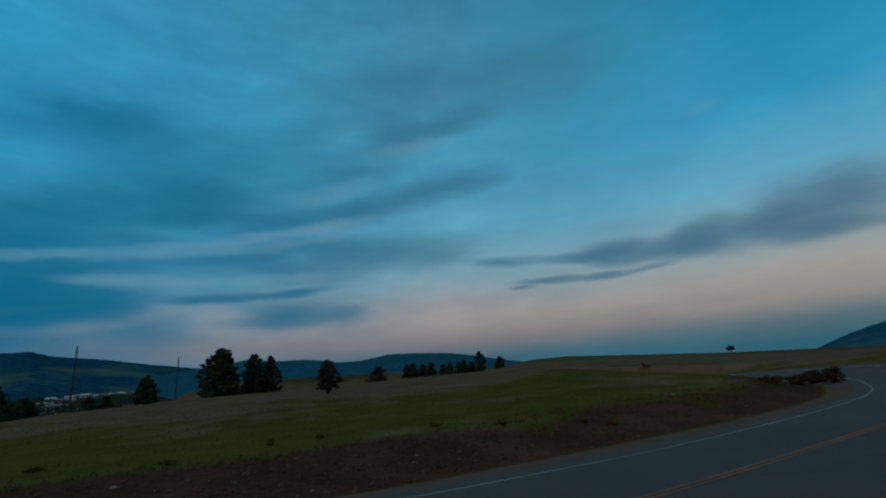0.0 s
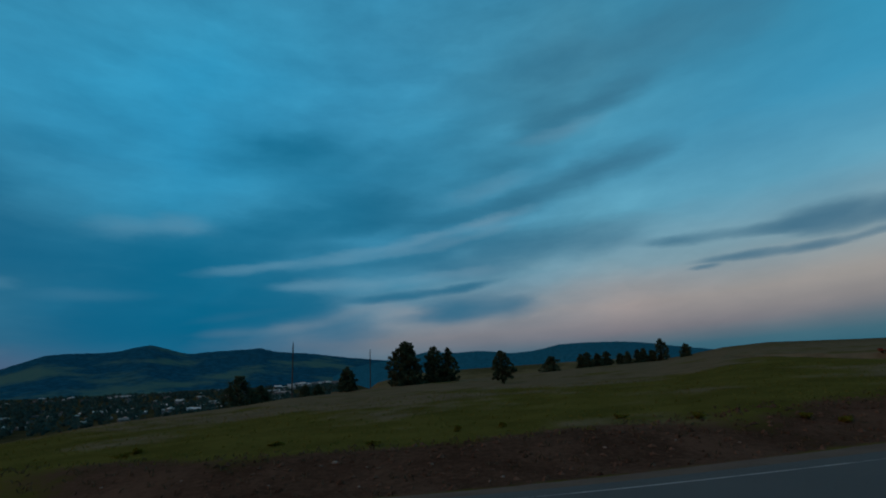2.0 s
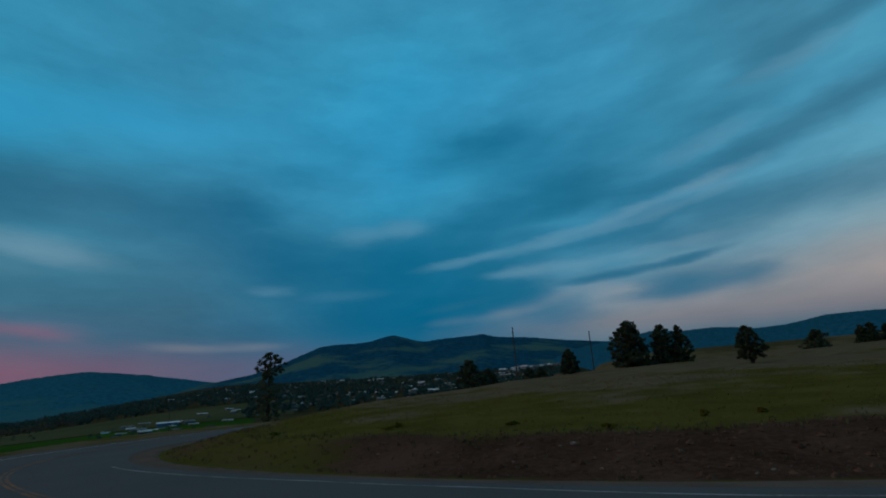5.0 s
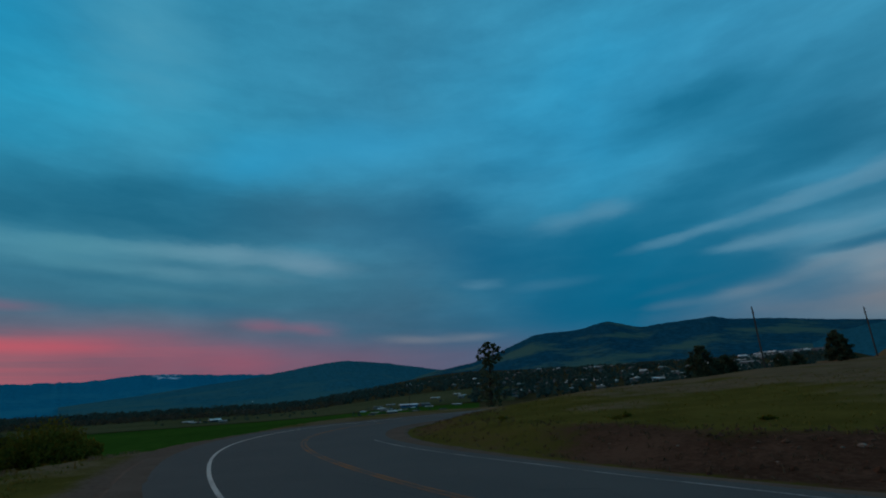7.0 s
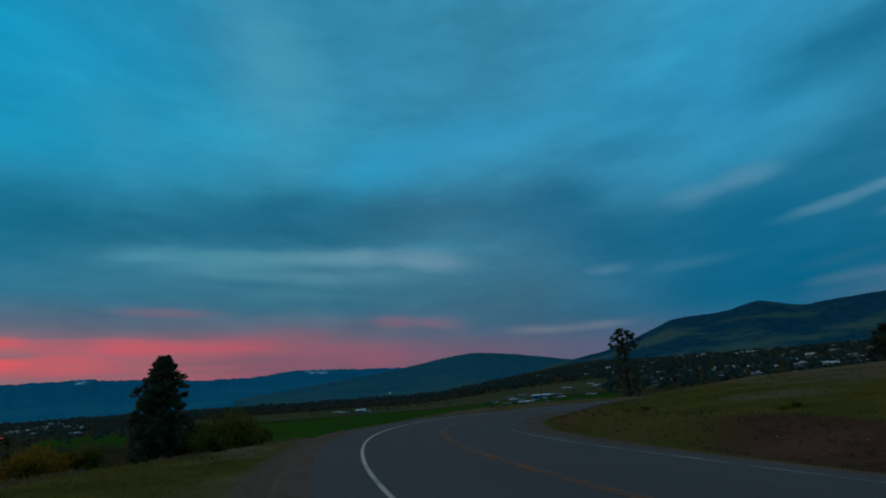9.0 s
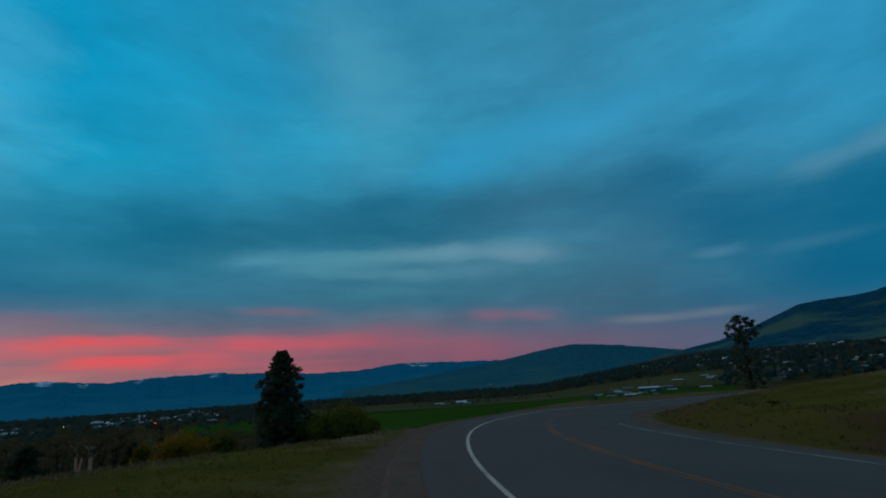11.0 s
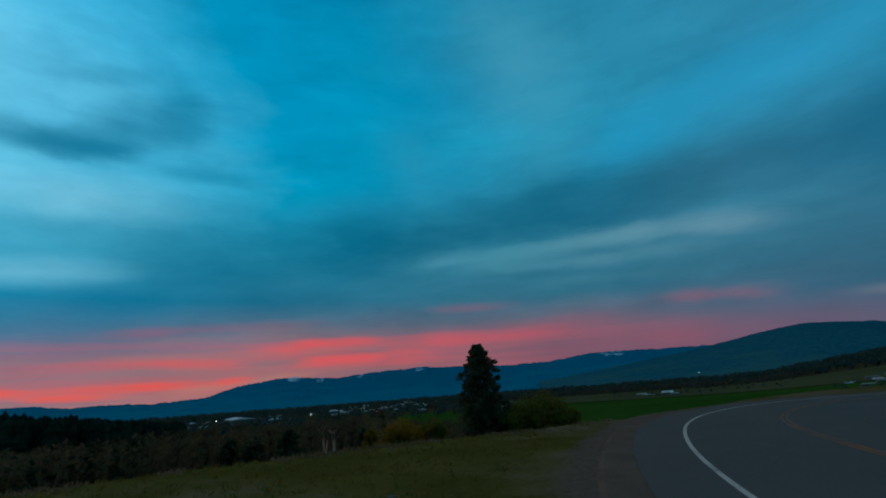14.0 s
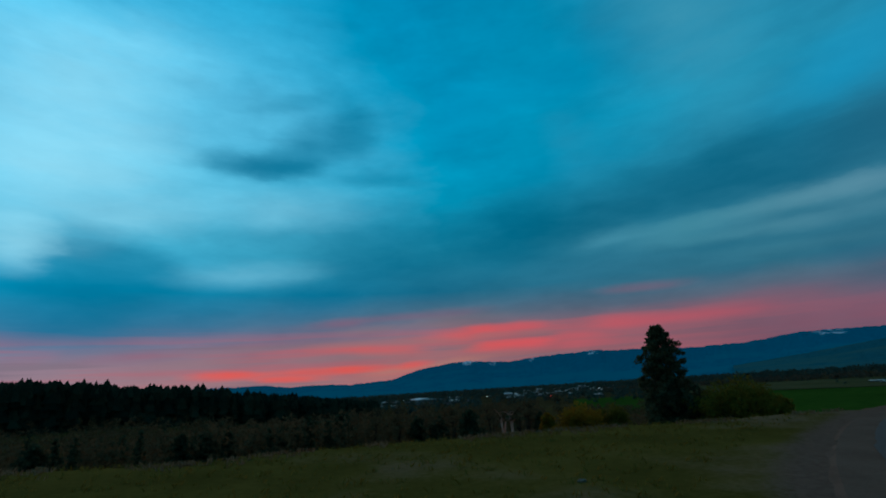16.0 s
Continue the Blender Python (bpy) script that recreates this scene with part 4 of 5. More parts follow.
ridge("far_meadow", DRY_MEADOW, 400, 245, [(-7, 1.5), (-2, 2.0), (3, 2.2), (8, 2.25), (13, 2.28), (19, 2.3), (24, 2.2), (28, 1.5), (30, 0.2)],
      "straw-coloured meadow rising behind the crest", 0.015, 13, 0.0, back=60)


# ------------------------------------------------------------------ trees
def thing(name, at, label, category, group="", turn=0.0, scale=1.0):
    ob = new(name)
    ob.empty_display_size = 0.3
    ob.location, ob.rotation_euler, ob.scale = at, (0, 0, turn), (scale,) * 3
    return tagged(ob, label, category, group)


def meet(bearing_deg, el, start=4.0, stop=1400.0):
    """Where the ground lies along a line of sight with this bearing and height angle."""
    r = np.geomspace(start, stop, 700)
    x, y = polar(bearing_deg, r)
    z = ground_height(x, y)
    under = np.nonzero(z >= EYE + r * math.tan(radians(el)))[0]
    i = under[0] if len(under) else len(r) - 1
    return float(x[i]), float(y[i]), float(z[i])


def reach(at, el):
    """The height of a thing at that place whose top stands at the height angle el."""
    return EYE + math.hypot(at[0], at[1]) * math.tan(radians(el)) - at[2]


def tree_parts(owner, tv, tf, cv, cf, bark, leaves, crown_label=""):
    mesh_object("trunk", tv, tf, bark, owner, smooth=True)
    mesh_object("crown", cv, cf, leaves, owner, crown_label)
    return owner


def conifer(name, at, height, width, label, seed, bare=0.12, shape=0.8, clumps=150, cards=20, leaves=NEEDLES, lean=0.0, category="tree", round_top=0.12, leaf=0.16, dome=False, group=""):
    """An evergreen: tapering trunk, whorls of limbs, each with clumps of needles at its end; dome: as broad below as half-way up."""
    rng = np.random.RandomState(seed)
    tv, tf, cv, cf = [], [], [], []
    tops = [(lean * (k / 7) ** 2 + 0.04 * rng.normal() * k / 7, 0.04 * rng.normal() * k / 7, height * 0.97 * k / 7) for k in range(8)]
    tube(tv, tf, [(0, 0, -0.4), *tops[1:]], [height * 0.026 * (1 - 0.9 * k / 7) + 0.02 for k in range(8)], 8)
    swell = [rng.uniform(0.78, 1.18) for _ in range(13)]
    for k in range(clumps):
        u = (k + rng.random()) / clumps
        h = bare + (1 - bare) * u
        if dome:
            body = (1 - u ** 2.2) ** shape * (1 - 0.6 * round_top) + 0.6 * round_top
        else:
            body = ((1 - u) ** shape * (1 - round_top) + round_top) * min(1.0, 0.85 + u * 2.0)
        if u > 0.97:
            body *= 0.35
        a = k * 2.39996 + rng.normal(0, 0.35)
        reach_out = width / 2 * body * rng.uniform(0.45, 1.15) * swell[int(u * 12.99)]
        z = h * height
        droop = -0.10 * reach_out + 0.12 * rng.normal()
        cx = lean * h * h
        tip = (cx + math.cos(a) * reach_out, math.sin(a) * reach_out, z + droop)
        if k % 2 == 0:
            tube(tv, tf, [(cx, 0, z - 0.1), ((cx + tip[0]) / 2, tip[1] / 2, z + 0.06 * reach_out), tip], [height * 0.006 * (1.1 - u), height * 0.004 * (1.1 - u), 0.01], 4)
        size = 0.022 * height + 0.24 * width / 2 * (1 - 0.6 * u)
        for part_way, n in ((1.0, cards), (0.62, cards * 2 // 3), (0.28, cards // 2)):
            leaf_cards(cv, cf, rng, (cx + (tip[0] - cx) * part_way, tip[1] * part_way, z + droop * part_way), (size, size, size * 0.6), n, leaf)
    owner = thing(name, at, label, category, group, turn=rng.uniform(0, 6.28))
    return tree_parts(owner, tv, tf, cv, cf, BARK, leaves)


def broadleaf(name, at, height, width, label, seed, leaves, bark=BARK, stem=0.12, blobs=26, cards=70, leaf=0.16, category="tree", top_heavy=0.0, ragged=0.35, group=""):
    """A rounded tree or bush: stems that fork into limbs, and uneven clumps of leaves with gaps."""
    rng = np.random.RandomState(seed)
    tv, tf, cv, cf = [], [], [], []
    stems = 1 if stem > 0.08 else 4
    for s in range(stems):
        d = rng.normal(0, 0.10 * width, 2) if stems > 1 else (0, 0)
        tube(tv, tf, [(d[0] * 0.3, d[1] * 0.3, -0.3), (d[0] * 0.7, d[1] * 0.7, height * 0.3), (d[0] * 1.6, d[1] * 1.6, height * 0.72)],
             [height * 0.035 / stems ** 0.5 + 0.02, height * 0.024 / stems ** 0.5 + 0.015, 0.015], 7)
    for k in range(blobs):
        v = rng.normal(0, 1, 3)
        v /= np.linalg.norm(v)
        q = rng.random() ** 0.45
        h = stem + (1 - stem) * (0.5 + 0.46 * v[2] * q)
        spread = width / 2 * q * (0.92 + rng.uniform(-ragged, ragged) * 0.5) * (1.0 - top_heavy * (h - 0.4))
        c = (v[0] * spread, v[1] * spread, h * height)
        tube(tv, tf, [(0, 0, height * stem), (c[0] * 0.5, c[1] * 0.5, height * (stem + (h - stem) * 0.6)), c], [height * 0.012, height * 0.007, 0.008], 4)
        s = rng.uniform(0.13, 0.22) * width
        leaf_cards(cv, cf, rng, c, (s, s, min(s, height * 0.16)), cards, leaf)
    owner = thing(name, at, label, category, group, turn=rng.uniform(0, 6.28))
    return tree_parts(owner, tv, tf, cv, cf, bark, leaves)


def tufted(name, at, height, label, seed, outline, tufts, cards, puff, leaf, leaves=JUNIPER, turn=0.0, gaps=0.0, lean=0.0, group="", bark=BARK):
    """A tree with a trunk and limbs that end in round tufts; outline: share of the height, and how far the crown reaches to either side there, in heights."""
    rng = np.random.RandomState(seed)
    tv, tf, cv, cf = [], [], [], []
    us, lefts, rights = zip(*outline)
    tube(tv, tf, [(0, 0, -0.6)] + [(lean * (k / 7) ** 2 + rng.normal(0, 0.004) * height, rng.normal(0, 0.004) * height, height * 0.96 * k / 7) for k in range(1, 8)], [height * 0.024 * (1 - 0.88 * k / 7) + 0.02 for k in range(8)], 8)
    fine = np.linspace(0, 1, 200)
    weight = np.interp(fine, us, lefts) + np.interp(fine, us, rights) + 0.05
    heights = np.interp((np.arange(tufts) + rng.random(tufts)) / tufts, np.cumsum(weight) / weight.sum(), fine)
    lobes = rng.uniform(0.88, 1.20, (9, 7))
    for k, u in enumerate(heights):
        if rng.random() < gaps * (1.0 if u < 0.7 else 0.0):
            continue
        a = k * 2.39996 + rng.normal(0, 0.4)
        left, right = np.interp(u, us, lefts) * height, np.interp(u, us, rights) * height
        wide_here = (right if math.cos(a) > 0 else left) * abs(math.cos(a)) + 0.5 * (left + right) * (1 - abs(math.cos(a)))
        s = puff * height * rng.uniform(0.7, 1.25) * (1.0 - 0.35 * u)
        out = max(0.0, wide_here * lobes[int(u * 8.99), int((a % 6.2832) / 6.2832 * 6.99)] - 0.55 * s) * rng.uniform(0.02, 1.0) ** 0.5
        z = min(u * height, height - 0.8 * s)
        c = (lean * u * u + math.cos(a) * out, math.sin(a) * out, max(z, 0.5 * s))
        if k % 2 == 0:
            tube(tv, tf, [(lean * u * u, 0, max(0.1, z - 0.35 * out)), (c[0] * 0.55, c[1] * 0.55, max(0.1, z - 0.12 * out)), c], [height * 0.006 * (1.15 - u), height * 0.004 * (1.15 - u), 0.012], 4)
        leaf_cards(cv, cf, rng, c, (s, s, s * 0.72), cards, leaf)
    return tree_parts(thing(name, at, label, "tree", group, turn), tv, tf, cv, cf, bark, leaves)


at = land(113.75, 66)
tufted("pine_tree", at, reach(at, 5.14), "tall dark ponderosa pine below the grassy verge", 23,
       [(0, 0.18, 0.22), (0.12, 0.24, 0.32), (0.30, 0.22, 0.34), (0.42, 0.20, 0.28), (0.50, 0.21, 0.20), (0.62, 0.22, 0.21), (0.71, 0.20, 0.21), (0.78, 0.15, 0.17), (0.83, 0.155, 0.17), (0.88, 0.10, 0.10), (0.95, 0.085, 0.075), (1, 0.05, 0.05)],
       520, 56, 0.046, 0.17, NEEDLES, radians(113.75))
at = land(64.55, 98)
tufted("pine_tree", at, reach(at, 5.2), "ragged thin-topped pine behind the bend of the road", 22,
       [(0, 0.05, 0.05), (0.10, 0.10, 0.10), (0.28, 0.18, 0.17), (0.45, 0.15, 0.19), (0.62, 0.19, 0.17), (0.69, 0.06, 0.06), (0.75, 0.17, 0.18), (0.86, 0.19, 0.20), (0.94, 0.13, 0.15), (1, 0.05, 0.06)],
       170, 40, 0.043, 0.20, NEEDLES, radians(64.6), gaps=0.55, lean=0.2)

at = land(24.6, 114)
tufted("juniper_tree", at, reach(at, 5.89), "large dark juniper on the crest of the meadow", 31,
       [(0, 0.42, 0.42), (0.40, 0.43, 0.36), (0.60, 0.41, 0.31), (0.74, 0.36, 0.27), (0.84, 0.18, 0.20), (0.95, 0.10, 0.13), (1, 0.05, 0.06)], 240, 34, 0.075, 0.30, turn=radians(24.6))
at = land(21.45, 118)
tufted("juniper_tree", at, reach(at, 5.06), "dark juniper beside a larger one", 32, [(0, 0.32, 0.30), (0.72, 0.30, 0.24), (0.88, 0.17, 0.16), (1, 0.06, 0.06)], 150, 32, 0.075, 0.28, turn=radians(21))
at = land(19.8, 119)
tufted("juniper_tree", at, reach(at, 4.83), "dark pointed juniper in a close pair", 33, [(0, 0.30, 0.37), (0.40, 0.27, 0.34), (0.70, 0.17, 0.20), (0.90, 0.09, 0.09), (1, 0.03, 0.03)], 140, 30, 0.07, 0.28, turn=radians(20))
at = meet(13.6, 0.4)
tufted("round_tree", at, reach(at, 4.07), "small teardrop-shaped tree on a short trunk in the meadow", 34,
       [(0, 0.02, 0.02), (0.12, 0.05, 0.05), (0.18, 0.32, 0.34), (0.40, 0.40, 0.41), (0.62, 0.36, 0.36), (0.82, 0.22, 0.22), (1, 0.05, 0.05)], 120, 40, 0.07, 0.17, turn=radians(13.6))
for bearing_deg, top, wide_by, r, s in ((31.2, 3.4, 0.42, 108, 35), (42.4, 3.11, 0.50, 92, 36), (40.3, 1.96, 0.48, 97, 37), (35.7, 1.72, 0.34, 104, 38), (34.4, 1.67, 0.34, 106, 39)):
    at = land(bearing_deg, r)
    tufted("juniper_tree", at, reach(at, top), "dark juniper at the edge of the hilltop", s, [(0, wide_by, wide_by), (0.5, wide_by * 0.88, wide_by * 0.9), (0.8, wide_by * 0.52, wide_by * 0.5), (1, 0.05, 0.06)], 150, 32, 0.085, 0.24, turn=radians(bearing_deg), group="junipers on the hilltop")
rng_row = random.Random(5)
for k, (bearing_deg, top, width, r) in enumerate(((8.3, 2.96, 0.028, 170), (5.0, 2.92, 0.016, 190), (4.3, 3.11, 0.016, 196), (3.3, 2.87, 0.017, 200), (2.3, 3.01, 0.016, 204), (0.9, 2.63, 0.014, 206), (0.1, 2.82, 0.015, 206), (-0.9, 2.92, 0.015, 210), (-1.5, 3.01, 0.014, 214), (-2.3, 2.77, 0.014, 216), (-3.3, 3.83, 0.020, 214), (-5.6, 3.06, 0.023, 216))):
    at = land(bearing_deg, r)
    conifer("row_tree", at, reach(at, top), width * r * rng_row.uniform(1.2, 1.7), "dark conifer in a row on the meadow's crest", 50 + k, 0.0, 0.62, 44, 22, leaves=JUNIPER, round_top=0.12, leaf=0.32, group="row of conifers")
at = land(-29.2, 312)
broadleaf("round_tree", at, reach(at, 2.02), 4.2, "lone small tree on the horizon of the field", 70, JUNIPER, stem=0.2, blobs=18, cards=40, leaf=0.3)

# below the verge: bushes, bare cottonwoods, dark conifers
for bearing_deg, top, width, r, kind, text, s in (
        (107.6, -0.85, 0.125, 62, WILLOW, "olive-green willow bush below the verge", 81), (104.9, -2.31, 0.06, 64, WILLOW, "low olive willow bush", 82), (110.6, -1.63, 0.06, 66, BARE, "brown leafless bush beside the willow", 83),
        (123.2, -2.41, 0.088, 74, AUTUMN, "ochre-leaved bush below the verge", 84), (119.7, -2.8, 0.06, 78, WILLOW, "olive bush beside an ochre one", 85), (126.2, -3.1, 0.03, 80, AUTUMN, "brown-leaved bush below the verge", 86)):
    at = land(bearing_deg, r)
    broadleaf("bush", at, reach(at, top), width * r, text, s, kind, stem=0.03, blobs=84, cards=95, leaf=0.15, category="bush", ragged=0.4)
for bearing_deg, top, width, r, s in ((134.7, -2.51, 0.045, 84, 91), (138.1, -3.09, 0.03, 92, 92), (140.5, -2.9, 0.03, 96, 93), (148.5, -1.83, 0.05, 100, 94), (152.1, -2.02, 0.04, 108, 95), (154.6, -2.51, 0.035, 104, 96), (160.1, -2.9, 0.03, 100, 97), (162.1, -2.8, 0.035, 96, 98), (164.2, -2.8, 0.035, 96, 99), (175.5, -2.61, 0.04, 92, 100), (126.9, -3.19, 0.02, 86, 101)):
    at = land(bearing_deg, r)
    conifer("dark_conifer", at, reach(at, top), width * r * 1.35, "dark bushy conifer in the valley thicket", s, 0.0, 0.55, 70, 22, leaves=JUNIPER, round_top=0.15, leaf=0.26, dome=True, group="conifers of the thicket")


rng_dark = random.Random(19)
for k in range(22):
    bearing_deg, r = 146 + 40 * (k + rng_dark.random()) / 22, rng_dark.uniform(86, 125)
    at = land(bearing_deg, r)
    tufted("dark_conifer", at, max(2.5, reach(at, rng_dark.uniform(-2.9, -1.3))), "dark narrow conifer standing in the brown thicket", 500 + k, [(0, 0.2, 0.2), (0.3, 0.2, 0.19), (0.7, 0.12, 0.12), (1, 0.03, 0.03)], 46, 22, 0.07, 0.24, group="conifers of the thicket")


def cottonwood(at, height, label, seed, bark):
    """A leafless tree with pale forking stems and a haze of fine twigs."""
    rng = np.random.RandomState(seed)
    tv, tf, cv, cf = [], [], [], []
    for s in range(4):
        a, lean = rng.uniform(0, 6.28), rng.uniform(0.04, 0.16) * height
        pts = [(0.1 * math.cos(a), 0.1 * math.sin(a), -0.4)] + [(math.cos(a) * lean * q ** 1.4 + rng.normal(0, 0.06), math.sin(a) * lean * q ** 1.4 + rng.normal(0, 0.06), height * 0.9 * q) for q in (0.25, 0.5, 0.75, 1.0)]
        tube(tv, tf, pts, [height * f * (1.0 if bark is PALE_BARK else 0.5) for f in (0.046, 0.038, 0.026, 0.013, 0.005)], 6)
        for _ in range(8):
            q = rng.uniform(0.5, 0.95)
            b = rng.uniform(0, 6.28)
            c = Vector(pts[1 + min(3, int(q * 4))])
            e = c + Vector((math.cos(b), math.sin(b), 0.8)) * height * 0.16
            tube(tv, tf, [tuple(c), tuple((c + e) / 2), tuple(e)], [height * 0.006, height * 0.004, 0.01], 4)
            leaf_cards(cv, cf, rng, tuple(e), (height * 0.11,) * 3, 22, 0.11)
    owner = thing("cottonwood_tree", at, label, "tree", "bare cottonwoods", turn=rng.uniform(0, 6.28))
    mesh_object("trunk", tv, tf, bark, owner, smooth=True)
    tagged(mesh_object("bare_crown", cv, cf, BARE, owner), kind="stuff")


for k, (bearing_deg, top, r) in enumerate(((130.0, -2.9, 68), (131.1, -2.7, 70), (132.3, -2.4, 84), (128.3, -2.2, 84), (136.5, -2.51, 86), (142.6, -1.92, 92), (124.6, -1.63, 94), (145.1, -2.12, 96), (129.3, -1.44, 98), (139.6, -1.73, 104))):
    at = land(bearing_deg, r)
    pale = k in (0, 1)
    cottonwood(at, reach(at, top), "leafless cottonwood with pale pinkish stems" if pale else "leafless brown cottonwood in the thicket", 110 + k, PALE_BARK if pale else BARK)


def scatter_trees(name, mat, label, category, seed, places, cards=12, leaf=0.9, flat=1.0, cone=False):
    """Far woods: places are rows of x, y, ground, height, width."""
    rng = np.random.RandomState(seed)
    verts, faces = [], []
    for x, y, z, h, w in places:
        lean = rng.normal(0, 0.02) * h
        k = len(verts)
        verts.extend([(x - 0.02 * h, y, z - 0.5), (x + 0.02 * h, y, z - 0.5), (x + lean, y + 0.02 * h, z + h * 0.8)])
        faces.append((k, k + 1, k + 2))
        for i in range(cards):
            u = (i + rng.random()) / cards
            wide_here = w / 2 * ((1 - u) ** 0.8 + 0.06 if cone else math.sqrt(max(0.05, 1 - (2 * u - 1) ** 2)))
            a = rng.uniform(0, 6.28)
            c = (x + lean * u + math.cos(a) * wide_here * 0.6, y + math.sin(a) * wide_here * 0.6, z + h * (0.08 + 0.9 * u))
            leaf_cards(verts, faces, rng, c, (wide_here * 0.5, wide_here * 0.5, h * 0.06), 2, leaf * (1.15 - 0.75 * u if cone else 1.0))
    return tagged(mesh_object(name, verts, faces, mat), label, category, kind="stuff")


def belt(seed, count, az, rr, hh, ww, profile=None):
    rng = np.random.RandomState(seed)
    a, r = rng.uniform(az[0], az[1], count), rng.uniform(rr[0], rr[1], count)
    x, y = polar(a, r)
    z = ground_height(x, y)
    h = rng.uniform(hh[0], hh[1], count)
    if profile:
        h = (EYE + r * np.tan(np.radians(np.interp(a, *profile))) - z) * rng.uniform(0.62, 1.0, count) ** 0.5 * np.where(rng.random(count) < 0.05, 1.12, 1.0)
        h = np.maximum(h, 2.0)
    return np.c_[x, y, z, h, h * rng.uniform(ww[0], ww[1], count)].tolist()


def spruce_forest(name, mat, label, category, seed, places):
    """Far conifers: each a stack of ragged, drooping tiers round a leader."""
    rng = np.random.RandomState(seed)
    verts, faces = [], []
    for x, y, z, h, w in places:
        lean, tiers, sides = rng.normal(0, 0.015, 2) * h, 7, 9
        for k in range(tiers):
            u = k / tiers
            top, low = z + h * min(1.0, u + 0.30), z + h * (u * 0.94)
            wide_here = w / 2 * (1 - u) ** 0.42 * rng.uniform(0.55, 1.2) + 0.025 * h
            base, c = len(verts), (x + lean[0] * u, y + lean[1] * u)
            verts.append((c[0], c[1], top))
            turn_by = rng.uniform(0, 6.28)
            for s in range(sides):
                a, q = turn_by + 6.2832 * s / sides, wide_here * rng.uniform(0.55, 1.2)
                verts.append((c[0] + math.cos(a) * q, c[1] + math.sin(a) * q, low + rng.normal(0, 0.025) * h))
            faces += [(base, base + 1 + s, base + 1 + (s + 1) % sides) for s in range(sides)]
    return tagged(mesh_object(name, verts, faces, mat), label, category, kind="stuff")


spruce_forest("pine_forest", FOREST, "dark conifer forest on the ridge across the valley", "forest", 201,
              belt(1, 1900, (144.5, 197.1), (290, 400), (12, 20), (0.30, 0.55), ([142, 147, 153.6, 159.3, 162, 164.6, 167, 171.2, 174.6, 178.4, 197], [-1.2, -0.5, 0.5, 1.1, 1.6, 2.1, 1.95, 2.5, 2.95, 3.0, 3.3])))
scatter_trees("valley_thicket", BARE, "brown leafless thicket on the valley floor", "woods", 202, belt(2, 900, (126.5, 189.1), (90, 250), (5.0, 8.5), (0.7, 1.2)) + belt(12, 160, (116, 127), (104, 250), (3.0, 6.0), (0.8, 1.3)), 44, 0.42)
scatter_trees("valley_scrub", SCRUB, "dark scrub on the valley floor", "woods", 203, belt(3, 320, (127.6, 191.1), (98, 300), (5, 8), (0.5, 0.8)), 34, 0.42)
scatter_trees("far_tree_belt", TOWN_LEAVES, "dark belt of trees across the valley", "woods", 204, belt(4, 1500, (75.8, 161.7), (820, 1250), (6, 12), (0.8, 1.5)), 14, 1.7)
scatter_trees("hedgerow", HEDGE, "brown hedgerow trees beyond the field", "woods", 205, belt(5, 420, (81.5, 128.1), (620, 760), (3, 6.5), (1.0, 1.7)), 16, 1.1)
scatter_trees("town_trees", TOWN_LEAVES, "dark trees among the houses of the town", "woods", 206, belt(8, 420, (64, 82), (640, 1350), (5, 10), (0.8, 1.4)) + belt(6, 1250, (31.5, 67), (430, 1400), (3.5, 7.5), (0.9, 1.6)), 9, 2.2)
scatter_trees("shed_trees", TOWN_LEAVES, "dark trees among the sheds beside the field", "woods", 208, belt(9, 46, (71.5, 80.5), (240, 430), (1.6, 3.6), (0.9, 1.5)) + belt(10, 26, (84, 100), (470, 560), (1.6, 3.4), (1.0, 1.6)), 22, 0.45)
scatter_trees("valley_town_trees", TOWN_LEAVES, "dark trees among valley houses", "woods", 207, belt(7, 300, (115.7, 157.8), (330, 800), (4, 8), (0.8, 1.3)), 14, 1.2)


# ------------------------------------------------------------------ crop field
def field_patch(name, mat, az, rr, label, lift=0.35):
    a, r = np.arange(az[0], az[1] + 0.1, 0.5), np.geomspace(rr[0], rr[1], 40)
    A, Q = np.meshgrid(a, r)
    x, y = polar(A, Q)
    z = ground_height(x.ravel(), y.ravel()) + lift
    n = len(a)
    faces = [(i * n + j, (i + 1) * n + j, (i + 1) * n + j + 1, i * n + j + 1) for i in range(len(r) - 1) for j in range(n - 1)]
    return tagged(mesh_object(name, np.c_[x.ravel(), y.ravel(), z].tolist(), faces, mat, smooth=True), label, "field", kind="structure")


STUBBLE = mottled("pale_stubble", (0.044, 0.048, 0.020), (0.070, 0.064, 0.030), 0.01, 0.15, 0.95, 0.0)
field_patch("crop_field", CROP, (66, 123), (180, 420), "bright green crop field in the valley")
field_patch("stubble_field", STUBBLE, (62, 116), (430, 640), "pale stubble field behind the green crop")


